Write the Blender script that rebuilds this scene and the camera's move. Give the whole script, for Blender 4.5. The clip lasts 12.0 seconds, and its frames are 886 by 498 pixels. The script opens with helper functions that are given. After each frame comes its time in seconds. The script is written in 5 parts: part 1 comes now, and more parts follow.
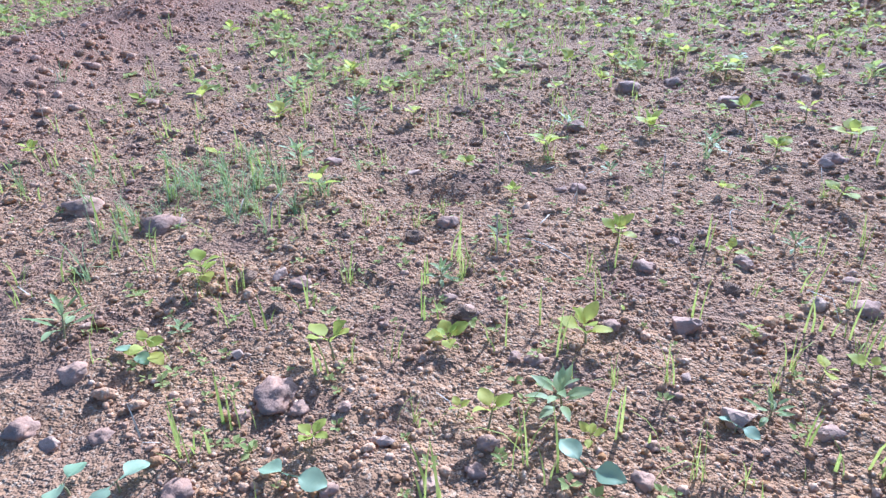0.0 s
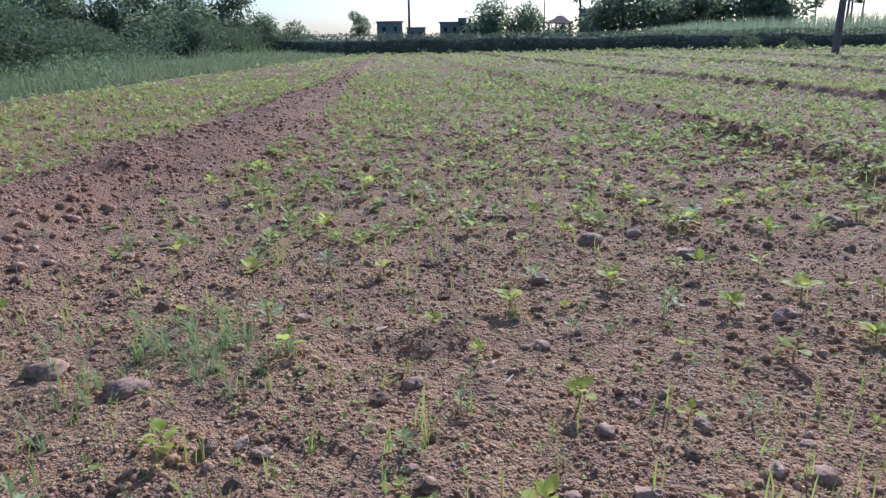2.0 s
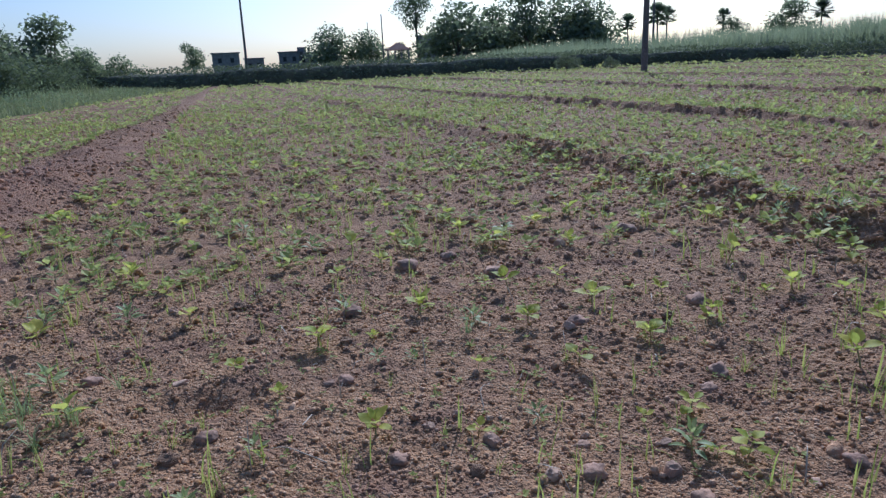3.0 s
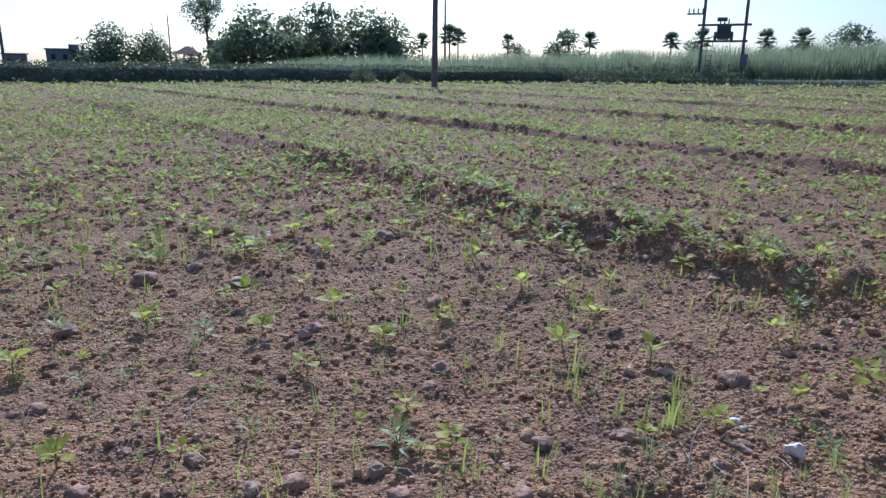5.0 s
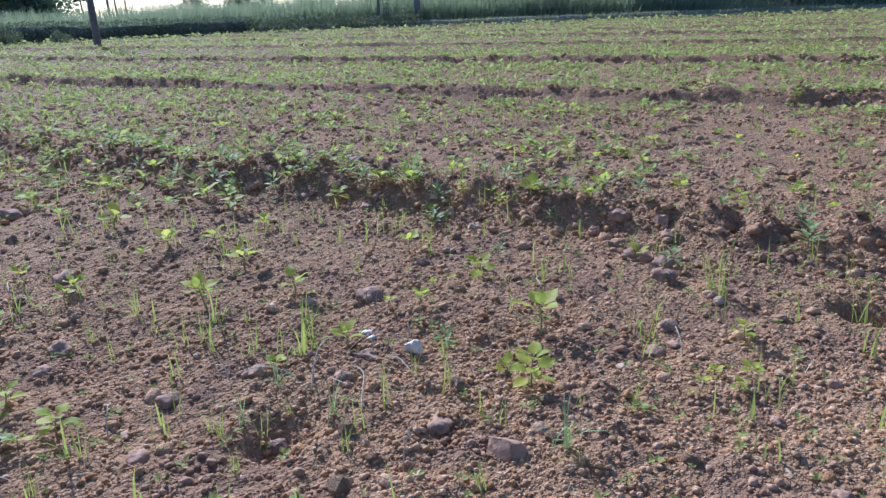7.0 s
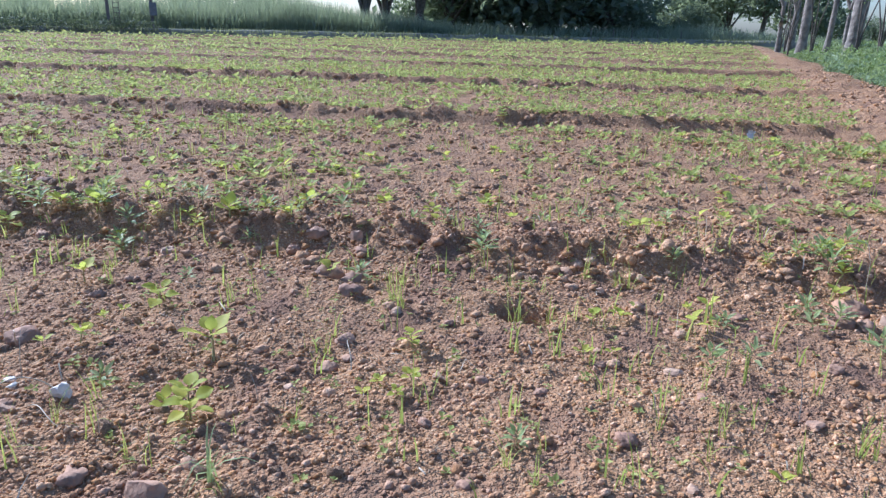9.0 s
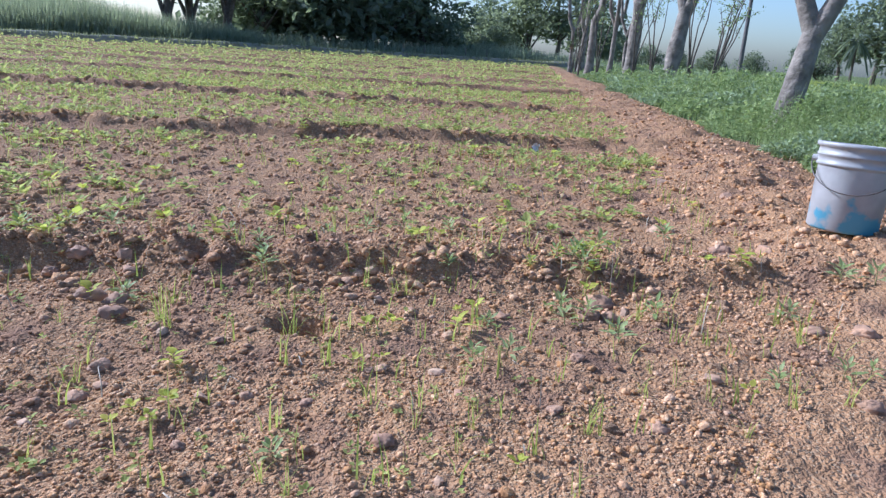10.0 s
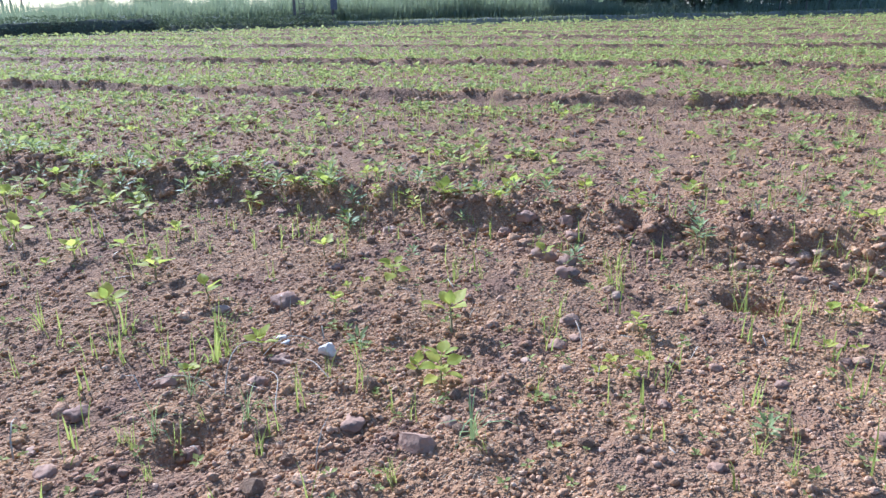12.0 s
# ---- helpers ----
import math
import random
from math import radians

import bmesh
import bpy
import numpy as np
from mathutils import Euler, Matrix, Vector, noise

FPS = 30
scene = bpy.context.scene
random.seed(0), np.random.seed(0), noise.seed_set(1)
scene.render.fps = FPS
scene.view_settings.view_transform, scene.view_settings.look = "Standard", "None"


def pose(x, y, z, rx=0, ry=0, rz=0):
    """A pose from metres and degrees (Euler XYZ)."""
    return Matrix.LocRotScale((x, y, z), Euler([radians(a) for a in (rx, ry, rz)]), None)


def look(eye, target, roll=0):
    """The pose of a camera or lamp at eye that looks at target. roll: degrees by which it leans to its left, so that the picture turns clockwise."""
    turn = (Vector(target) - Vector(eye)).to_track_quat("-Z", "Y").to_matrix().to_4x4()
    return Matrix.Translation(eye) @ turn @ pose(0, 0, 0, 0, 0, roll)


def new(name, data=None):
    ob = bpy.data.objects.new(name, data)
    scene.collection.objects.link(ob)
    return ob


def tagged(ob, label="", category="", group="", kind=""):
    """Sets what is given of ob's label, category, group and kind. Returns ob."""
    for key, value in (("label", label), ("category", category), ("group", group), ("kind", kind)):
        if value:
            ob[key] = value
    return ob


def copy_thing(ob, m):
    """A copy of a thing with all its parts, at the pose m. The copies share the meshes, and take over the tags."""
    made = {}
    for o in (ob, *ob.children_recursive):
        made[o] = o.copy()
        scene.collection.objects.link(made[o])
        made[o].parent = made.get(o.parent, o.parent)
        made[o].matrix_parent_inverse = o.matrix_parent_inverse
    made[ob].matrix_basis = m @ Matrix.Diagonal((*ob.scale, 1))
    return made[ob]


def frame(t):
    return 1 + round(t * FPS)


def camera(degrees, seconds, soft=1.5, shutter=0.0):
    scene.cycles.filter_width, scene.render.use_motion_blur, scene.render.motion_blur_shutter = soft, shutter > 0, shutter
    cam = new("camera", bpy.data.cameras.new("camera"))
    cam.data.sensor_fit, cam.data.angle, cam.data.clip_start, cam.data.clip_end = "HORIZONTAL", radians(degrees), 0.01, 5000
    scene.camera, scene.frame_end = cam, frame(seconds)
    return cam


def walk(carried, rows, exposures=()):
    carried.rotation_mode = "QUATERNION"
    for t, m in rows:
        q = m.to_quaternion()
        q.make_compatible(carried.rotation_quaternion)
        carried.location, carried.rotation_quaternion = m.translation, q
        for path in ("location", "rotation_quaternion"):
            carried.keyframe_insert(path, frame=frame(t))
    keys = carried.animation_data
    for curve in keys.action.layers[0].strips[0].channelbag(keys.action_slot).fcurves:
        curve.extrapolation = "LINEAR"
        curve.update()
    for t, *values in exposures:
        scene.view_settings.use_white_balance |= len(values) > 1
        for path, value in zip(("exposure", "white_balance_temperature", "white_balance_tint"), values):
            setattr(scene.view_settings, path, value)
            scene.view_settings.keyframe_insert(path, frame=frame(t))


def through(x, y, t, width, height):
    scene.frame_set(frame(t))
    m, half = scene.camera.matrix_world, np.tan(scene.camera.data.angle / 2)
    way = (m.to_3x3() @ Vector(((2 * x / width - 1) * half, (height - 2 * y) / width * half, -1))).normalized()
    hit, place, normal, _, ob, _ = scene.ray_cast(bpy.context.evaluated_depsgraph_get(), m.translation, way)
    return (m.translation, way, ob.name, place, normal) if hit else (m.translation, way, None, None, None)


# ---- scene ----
cam = camera(65.9, 12.0, soft=1.4)
PATH = [
    (0, (-0.469, 0.282, 0.677), (-0.434, 2.049, -0.259), -1.2),
    (0.5, (-0.478, 0.282, 0.708), (-0.473, 2.131, -0.054), -1.2),
    (1, (-0.487, 0.276, 0.74), (-0.489, 2.178, 0.121), -1.9),
    (1.5, (-0.491, 0.272, 0.746), (-0.524, 2.184, 0.158), -2.8),
    (2, (-0.437, 0.273, 0.755), (-0.328, 2.182, 0.169), -0.8),
    (2.5, (-0.353, 0.255, 0.774), (-0.032, 2.155, 0.237), -1.3),
    (3, (-0.273, 0.24, 0.776), (0.243, 2.099, 0.249), -2.6),
    (3.2, (-0.246, 0.238, 0.779), (0.342, 2.082, 0.274), -2.7),
    (4.8, (-0.107, 0.194, 0.757), (0.866, 1.867, 0.253), -0.4),
    (5, (-0.081, 0.181, 0.749), (0.958, 1.814, 0.246), 0.5),
    (5.5, (-0.032, 0.152, 0.733), (1.184, 1.649, 0.205), 1.5),
    (6, (0.012, 0.118, 0.726), (1.357, 1.497, 0.188), 0.5),
    (6.5, (0.046, 0.086, 0.707), (1.499, 1.333, 0.13), -0.1),
    (7, (0.1, 0.03, 0.701), (1.676, 1.078, 0.054), -2.1),
    (7.2, (0.119, 0.003, 0.704), (1.737, 0.965, 0.028), -2.7),
    (8.8, (0.169, -0.144, 0.711), (2.018, 0.302, 0.092), 1.7),
    (9, (0.187, -0.159, 0.711), (2.043, 0.268, 0.1), 1.3),
    (9.5, (0.191, -0.229, 0.714), (2.094, -0.028, 0.132), 2.6),
    (10, (0.179, -0.292, 0.719), (2.098, -0.372, 0.163), 3.6),
    (10.5, (0.179, -0.294, 0.726), (2.099, -0.256, 0.166), -1.4),
    (11, (0.159, -0.215, 0.726), (2.046, 0.051, 0.117), 0.1),
    (11.5, (0.133, -0.123, 0.731), (1.971, 0.356, 0.104), 1.0),
    (12, (0.072, -0.022, 0.723), (1.759, 0.833, 0.073), -1.3),
]
EXPOSURES = [(0, 0.98, 4430, 14), (0.5, 0.9, 4530, 14), (1, 0.65, 4580, 14), (1.5, 0.26, 4680, 14), (2.5, 0.08, 4750, 14), (3, -0.26, 4700, 14), (4.8, -0.05, 4700, 14), (5, 0.01, 4700, 14), (5.5, 0.24, 4700, 14), (6.5, -0.05, 4830, 14), (7, 0.28, 4670, 13), (9.5, 0.64, 4880, 13), (10.5, 0.54, 4930, 13), (12, 0.74, 4680, 13)]
walk(cam, [(t, look(eye, target, roll)) for t, eye, target, roll in PATH], EXPOSURES)

# ---- light ----
SUN_YAW, SUN_EL = 27.0, 33.0          # the sun stands ahead of the field, clockwise from +y
world = bpy.data.worlds.new("sky")
scene.world = world
world.use_nodes = True
wn = world.node_tree.nodes
sky = wn.new("ShaderNodeTexSky")
sky.sky_type = "NISHITA"
sky.sun_disc = False
sky.sun_elevation, sky.sun_rotation = radians(SUN_EL), radians(SUN_YAW)
sky.air_density, sky.dust_density, sky.ozone_density = 1.0, 1.6, 2.0
wn["Background"].inputs["Strength"].default_value = 0.112
world.node_tree.links.new(sky.outputs[0], wn["Background"].inputs[0])
sun_data = bpy.data.lights.new("sun", "SUN")
sun_data.energy, sun_data.angle, sun_data.color = 4.4, radians(0.55), (1.0, 0.93, 0.84)
sun = new("sun", sun_data)
_sy, _se = radians(SUN_YAW), radians(SUN_EL)
SUN_DIR = Vector((math.sin(_sy) * math.cos(_se), math.cos(_sy) * math.cos(_se), math.sin(_se)))
sun.matrix_world = look(SUN_DIR * 50, (0, 0, 0))

# ---- small numeric helpers ----
rng = np.random.default_rng(7)


def vnoise(x, y, seed=0):
    """Smooth value noise, 0 to 1, on arrays."""
    xi, yi = np.floor(x).astype(np.int64), np.floor(y).astype(np.int64)
    fx, fy = x - xi, y - yi
    fx, fy = fx * fx * (3 - 2 * fx), fy * fy * (3 - 2 * fy)

    def h(a, b):
        n = (a * 374761393 + b * 668265263 + seed * 1442695041) & 0xFFFFFFFF
        n = ((n ^ (n >> 13)) * 1274126177) & 0xFFFFFFFF
        return ((n ^ (n >> 16)) & 0xFFFF) / 65535.0

    a, b, c, d = h(xi, yi), h(xi + 1, yi), h(xi, yi + 1), h(xi + 1, yi + 1)
    return (a * (1 - fx) + b * fx) * (1 - fy) + (c * (1 - fx) + d * fx) * fy


def fbm(x, y, octaves=4, seed=0):
    total, amp, norm = 0.0, 1.0, 0.0
    for i in range(octaves):
        total = total + amp * vnoise(x * 2 ** i + 17.3 * i, y * 2 ** i - 9.1 * i, seed + i)
        norm += amp
        amp *= 0.5
    return total / norm


# ---- the plan ----
BUNDS = [(2.32, 0.047), (5.65, 0.065), (9.4, 0.03), (14.2, 0.02), (19.0, 0), (24.0, 0), (29.0, 0), (34.0, 0), (39.0, 0), (44.0, 0)]
EDGE_FAR = [(-40, 40), (-5, 38.2), (14, 39.5), (24, 38), (32, 35), (39, 27), (44, 18), (51, 9), (55, 1), (58, -10), (60, -20)]


PITS = [(1.875, 0.0, 0.036, 0.065, 0.15), (-0.42, 1.84, 0.12, 0.06, 0.045), (0.80, 0.86, 0.07, 0.05, 0.05)]


def ridge_x(y):
    """The bare reddish ridge that runs along the field."""
    return -1.45 - 0.75 * np.exp(-np.clip(y - 3, 0, None) / 4)


def verge_x(y):
    """Where the grass verge begins beyond the side strip."""
    return -6.8 + 0.105 * np.clip(y, 0, 40)


def strip_y(x):
    """Centre line of the loose soil strip along the field's near side."""
    return -1.75 - 0.155 * x


def weeds_y(x):
    return -2.35 - 0.15 * x + 0.5 * (vnoise(x * 0.8, x * 0 + 3.0, 5) - 0.5) + 0.3 * (vnoise(x * 2.7, x * 0 + 8.0, 6) - 0.5)


def far_side(x, y):
    """Metres beyond the far edge (negative inside the field)."""
    best = np.full(np.shape(x), 1e9)
    sign = np.full(np.shape(x), -1.0)
    for (ax, ay), (bx, by) in zip(EDGE_FAR[:-1], EDGE_FAR[1:]):
        dx, dy = bx - ax, by - ay
        ll = dx * dx + dy * dy
        t = np.clip(((x - ax) * dx + (y - ay) * dy) / ll, 0, 1)
        d = np.hypot(x - ax - t * dx, y - ay - t * dy)
        side = (dx * (y - ay) - dy * (x - ax)) / math.sqrt(ll)
        near = d < best
        best = np.where(near, d, best)
        sign = np.where(near, np.where(side > 0, 1.0, -1.0), sign)
    return best * sign


def in_crop(x, y):
    """0..1: how much a place belongs to the sown field."""
    inside = (far_side(x, y) < -0.3) & (x > verge_x(y)) & (y > strip_y(x) + 0.55)
    bare = np.abs(x - ridge_x(y)) < np.clip(0.75 - 0.045 * y, 0.2, 0.55)
    for x0, lean in BUNDS[1:]:
        d = x - x0 + lean * y
        bare |= (d > -0.24) & (d < -0.02)
    return np.where(inside & ~bare, 1.0, 0.0)


def height(x, y, bunds=len(BUNDS)):
    """The lie of the land, with the first few soil bunds or all of them."""
    x, y = np.asarray(x, float), np.asarray(y, float)
    r = np.hypot(x, y)
    z = 0.035 * (fbm(x * 1.3, y * 1.3, 3, 1) - 0.5)
    fine = np.clip(1.4 - r / 14, 0, 1)
    z = z + 0.030 * (fbm(x * 7, y * 7, 3, 2) - 0.5) * fine
    z = z + 0.016 * (1 - np.abs(2 * vnoise(x * 10 + 3 * fbm(x * 2, y * 2, 2, 4), y * 10, 3) - 1)) * np.clip(fbm(x * 1.3, y * 1.3, 2, 6) * 2.4 - 0.7, 0, 1) * fine
    n = vnoise(x * 26, y * 26, 9) * vnoise(x * 11, y * 11, 12)
    z = z + 0.024 * np.clip(n - 0.25, 0, 1) * fine
    z = z + 0.006 * (vnoise(x * 42, y * 42, 13) - 0.5) * np.clip(1.3 - r / 5, 0, 1)
    field = np.clip((y - strip_y(x) - 0.1) / 0.7, 0, 1) * (far_side(x, y) < 0)
    for i, (x0, lean) in enumerate(BUNDS[:bunds]):
        w = 0.12 * (vnoise(y * 0.7, y * 0 + i, 20) - 0.5) + 0.06 * (vnoise(y * 3, y * 0 + i, 21) - 0.5)
        d = x - (x0 - lean * y + w)
        hgt = (0.054 if i == 0 else 0.052) + 0.048 * vnoise(y * 0.55 + 3 * i, y * 0, 22) + 0.04 * (vnoise(x * 9, y * 9, 23) - 0.5) + 0.05 * (vnoise(x * 21, y * 21, 24) - 0.5) + (0.05 * (vnoise(x * 13, y * 13, 27) - 0.5) if i == 0 else 0)
        steep = np.exp(-(np.abs(d) / (0.12 if i == 0 else 0.10)) ** 2.5)
        z = z + field * hgt * np.where(d < 0, steep, np.exp(-(d / 0.28) ** 2))
    d = x - ridge_x(y) + 0.12 * (vnoise(y * 0.6, y * 0, 30) - 0.5)
    rough = 0.6 + 0.8 * vnoise(x * 5, y * 5, 31)
    z = z + np.clip((y - 0.2) / 1.2, 0, 1) * 0.10 * np.exp(-(d / 0.42) ** 2) * rough * (far_side(x, y) < 0)
    d = y - strip_y(x)
    near = np.exp(-(d / 0.55) ** 2) * (x > -6)
    z = z + near * (0.13 * fbm(x * 2.5, y * 2.5, 3, 40) + 0.07 * np.clip(vnoise(x * 6, y * 6, 41) - 0.35, 0, 1) + 0.05 * (vnoise(x * 14, y * 14, 42) - 0.5))
    for px, py, rx, ry, deep in PITS:
        z = z - deep * np.exp(-(((x - px) / rx) ** 2 + ((y - py) / ry) ** 2))
    return z


def soil_kind(x, y):
    """Per place: how red, how orange and how grassy the ground is."""
    x, y = np.asarray(x, float), np.asarray(y, float)
    red = np.exp(-((x - ridge_x(y)) / 0.55) ** 2) * np.clip((y - 0.2) / 1.2, 0, 1) * np.clip((13 - y) / 8, 0.12, 1)
    orange = np.clip(0.42 + 0.6 * np.exp(-((y - strip_y(x)) / 1.3) ** 2) * (x > -4) - 0.02 * np.hypot(x, y), 0, 1)
    orange = np.clip(orange + 0.5 * (fbm(x * 0.5, y * 0.5, 3, 51) - 0.5), 0, 1)
    out = (x < verge_x(y) - 0.4) | (y < weeds_y(x)) | (far_side(x, y) > 0.5)
    return np.stack([red, orange, np.where(out, 1.0, 0.0), np.ones_like(x)], axis=-1)


# ---- materials ----
def material(name):
    m = bpy.data.materials.new(name)
    m.use_nodes = True
    nt = m.node_tree
    return m, nt, nt.nodes["Principled BSDF"]


def node(nt, kind, **values):
    n = nt.nodes.new(kind)
    for k, v in values.items():
        n.inputs[k.replace("_", " ")].default_value = v
    return n


def mix(nt, fac, a, b, blend="MIX"):
    n = nt.nodes.new("ShaderNodeMix")
    n.data_type, n.blend_type = "RGBA", blend
    for socket, value in ((n.inputs[0], fac), (n.inputs[6], a), (n.inputs[7], b)):
        if isinstance(value, bpy.types.NodeSocket):
            nt.links.new(value, socket)
        else:
            socket.default_value = value
    return n.outputs[2]


def rgb(r, g, b):
    return (r, g, b, 1.0)


def noise_fac(nt, scale, detail=4, lo=0.35, hi=0.65, coords="Object"):
    tc = nt.nodes.new("ShaderNodeTexCoord")
    n = node(nt, "ShaderNodeTexNoise", Scale=scale, Detail=detail)
    nt.links.new(tc.outputs[coords], n.inputs["Vector"])
    r = node(nt, "ShaderNodeMapRange", From_Min=lo, From_Max=hi)
    nt.links.new(n.outputs[0], r.inputs[0])
    return r.outputs[0]


def bump(nt, bsdf, fac, strength, distance):
    b = node(nt, "ShaderNodeBump", Strength=strength, Distance=distance)
    nt.links.new(fac, b.inputs["Height"])
    nt.links.new(b.outputs[0], bsdf.inputs["Normal"])


def voronoi(nt, scale, randomness=1.0):
    tc = nt.nodes.new("ShaderNodeTexCoord")
    n = node(nt, "ShaderNodeTexVoronoi", Scale=scale, Randomness=randomness)
    nt.links.new(tc.outputs["Object"], n.inputs["Vector"])
    return n


def math_node(nt, op, a, b):
    n = nt.nodes.new("ShaderNodeMath")
    n.operation = op
    for socket, value in ((n.inputs[0], a), (n.inputs[1], b)):
        if isinstance(value, bpy.types.NodeSocket):
            nt.links.new(value, socket)
        else:
            socket.default_value = value
    return n.outputs[0]


def soil_material(name, clod=False):
    """Dry sandy soil: fine grit, crumbs and damp patches, stained by place."""
    m, nt, bsdf = material(name)
    at = nt.nodes.new("ShaderNodeAttribute")
    at.attribute_name = "soil_kind"
    sep = nt.nodes.new("ShaderNodeSeparateColor")
    nt.links.new(at.outputs["Color"], sep.inputs[0])
    base = mix(nt, noise_fac(nt, 1.1), rgb(0.31, 0.178, 0.090), rgb(0.42, 0.248, 0.126))
    base = mix(nt, sep.outputs[1], base, rgb(0.49, 0.270, 0.132))
    base = mix(nt, sep.outputs[0], base, rgb(0.34, 0.170, 0.095))
    small, grit = voronoi(nt, 110), voronoi(nt, 240)
    tone = nt.nodes.new("ShaderNodeSeparateColor")
    nt.links.new(small.outputs["Color"], tone.inputs[0])
    base = mix(nt, math_node(nt, "MULTIPLY", tone.outputs[0], 0.38), base, rgb(0.17, 0.10, 0.064))
    tone2 = nt.nodes.new("ShaderNodeSeparateColor")
    nt.links.new(grit.outputs["Color"], tone2.inputs[0])
    pale = node(nt, "ShaderNodeMapRange", From_Min=0.72, From_Max=1.0, To_Max=0.75)
    nt.links.new(tone2.outputs[1], pale.inputs[0])
    base = mix(nt, pale.outputs[0], base, rgb(0.56, 0.41, 0.26))
    base = mix(nt, noise_fac(nt, 5, 6, 0.48, 0.72), base, rgb(0.25, 0.145, 0.092))
    if clod:
        geo = nt.nodes.new("ShaderNodeNewGeometry")
        ramp = node(nt, "ShaderNodeMapRange", From_Min=0.0, From_Max=1.0, To_Min=1.0, To_Max=1.48)
        nt.links.new(geo.outputs["Random Per Island"], ramp.inputs[0])
        hsv = nt.nodes.new("ShaderNodeHueSaturation")
        tint = node(nt, "ShaderNodeMapRange", From_Min=0.0, From_Max=1.0, To_Min=1.12, To_Max=0.9)
        nt.links.new(geo.outputs["Random Per Island"], tint.inputs[0])
        nt.links.new(tint.outputs[0], hsv.inputs["Saturation"])
        nt.links.new(ramp.outputs[0], hsv.inputs["Value"])
        nt.links.new(base, hsv.inputs["Color"])
        base = hsv.outputs[0]
    else:
        base = mix(nt, sep.outputs[2], base, mix(nt, noise_fac(nt, 2.5), rgb(0.07, 0.11, 0.035), rgb(0.16, 0.17, 0.06)))
    nt.links.new(base, bsdf.inputs["Base Color"])
    bsdf.inputs["Roughness"].default_value = 0.95
    bsdf.inputs["Specular IOR Level"].default_value = 0.15
    crumbs = math_node(nt, "ADD", math_node(nt, "MULTIPLY", small.outputs["Distance"], -0.5), math_node(nt, "MULTIPLY", grit.outputs["Distance"], -0.35))
    crumbs = math_node(nt, "ADD", crumbs, math_node(nt, "MULTIPLY", noise_fac(nt, 70, 6, 0.25, 0.75), 0.9))
    if not clod:
        crumbs = math_node(nt, "ADD", crumbs, math_node(nt, "MULTIPLY", noise_fac(nt, 22, 5, 0.3, 0.7), 1.2))
    bump(nt, bsdf, crumbs, 0.9, 0.004 if clod else 0.014)
    return m


def stone_material(name, a, b, dirt=1.0):
    m, nt, bsdf = material(name)
    info = nt.nodes.new("ShaderNodeObjectInfo")
    base = mix(nt, info.outputs["Random"], a, b)
    base = mix(nt, math_node(nt, "MULTIPLY", noise_fac(nt, 30, 5, 0.4, 0.7), dirt), base, rgb(0.24, 0.15, 0.10))
    nt.links.new(base, bsdf.inputs["Base Color"])
    bsdf.inputs["Roughness"].default_value = 0.85
    bump(nt, bsdf, noise_fac(nt, 70, 6, 0.2, 0.8), 0.6, 0.006)
    return m


def leaf_material(name, a, b, through=0.45, rough=0.6, island=True, gloss=0.12):
    """Leaves: diffuse and translucent, varied from leaf to leaf."""
    m, nt, bsdf = material(name)
    if island:
        src = nt.nodes.new("ShaderNodeNewGeometry").outputs["Random Per Island"]
    else:
        src = nt.nodes.new("ShaderNodeObjectInfo").outputs["Random"]
    col = mix(nt, src, a, b)
    col = mix(nt, noise_fac(nt, 40, 3, 0.5, 0.8), col, rgb(a[0] * 0.6, a[1] * 0.65, a[2] * 0.6))
    nt.links.new(col, bsdf.inputs["Base Color"])
    bsdf.inputs["Roughness"].default_value = rough
    bsdf.inputs["Specular IOR Level"].default_value = gloss
    tr = nt.nodes.new("ShaderNodeBsdfTranslucent")
    nt.links.new(mix(nt, 0.3, col, rgb(0.52, 0.58, 0.14)), tr.inputs["Color"])
    ms = nt.nodes.new("ShaderNodeMixShader")
    ms.inputs[0].default_value = through
    nt.links.new(bsdf.outputs[0], ms.inputs[1])
    nt.links.new(tr.outputs[0], ms.inputs[2])
    nt.links.new(ms.outputs[0], nt.nodes["Material Output"].inputs["Surface"])
    return m


def plain_material(name, a, b, scale=12, rough=0.7, metal=0.0, relief=0.0):
    m, nt, bsdf = material(name)
    nt.links.new(mix(nt, noise_fac(nt, scale), a, b), bsdf.inputs["Base Color"])
    bsdf.inputs["Roughness"].default_value, bsdf.inputs["Metallic"].default_value = rough, metal
    if relief:
        bump(nt, bsdf, noise_fac(nt, scale * 3, 6, 0.2, 0.8), 0.7, relief)
    return m


M_SOIL = soil_material("dry_soil")
M_CLOD = soil_material("clod_soil", True)
M_STONE = stone_material("field_stone", rgb(0.45, 0.26, 0.155), rgb(0.58, 0.38, 0.24))
M_LUMP = stone_material("soil_lump", rgb(0.36, 0.20, 0.12), rgb(0.50, 0.29, 0.17))
M_PALE_STONE = stone_material("pale_stone", rgb(0.80, 0.70, 0.57), rgb(0.86, 0.77, 0.65), 0.25)
M_SEEDLING = leaf_material("seedling_leaf", rgb(0.32, 0.375, 0.11), rgb(0.58, 0.575, 0.20), 0.48)
M_SEEDLING_OB = leaf_material("seedling_leaf_near", rgb(0.40, 0.46, 0.07), rgb(0.68, 0.65, 0.13), 0.55, island=False, gloss=0.25)
M_WEEDLEAF = leaf_material("bluish_weed_leaf", rgb(0.20, 0.26, 0.14), rgb(0.36, 0.42, 0.25), 0.35)
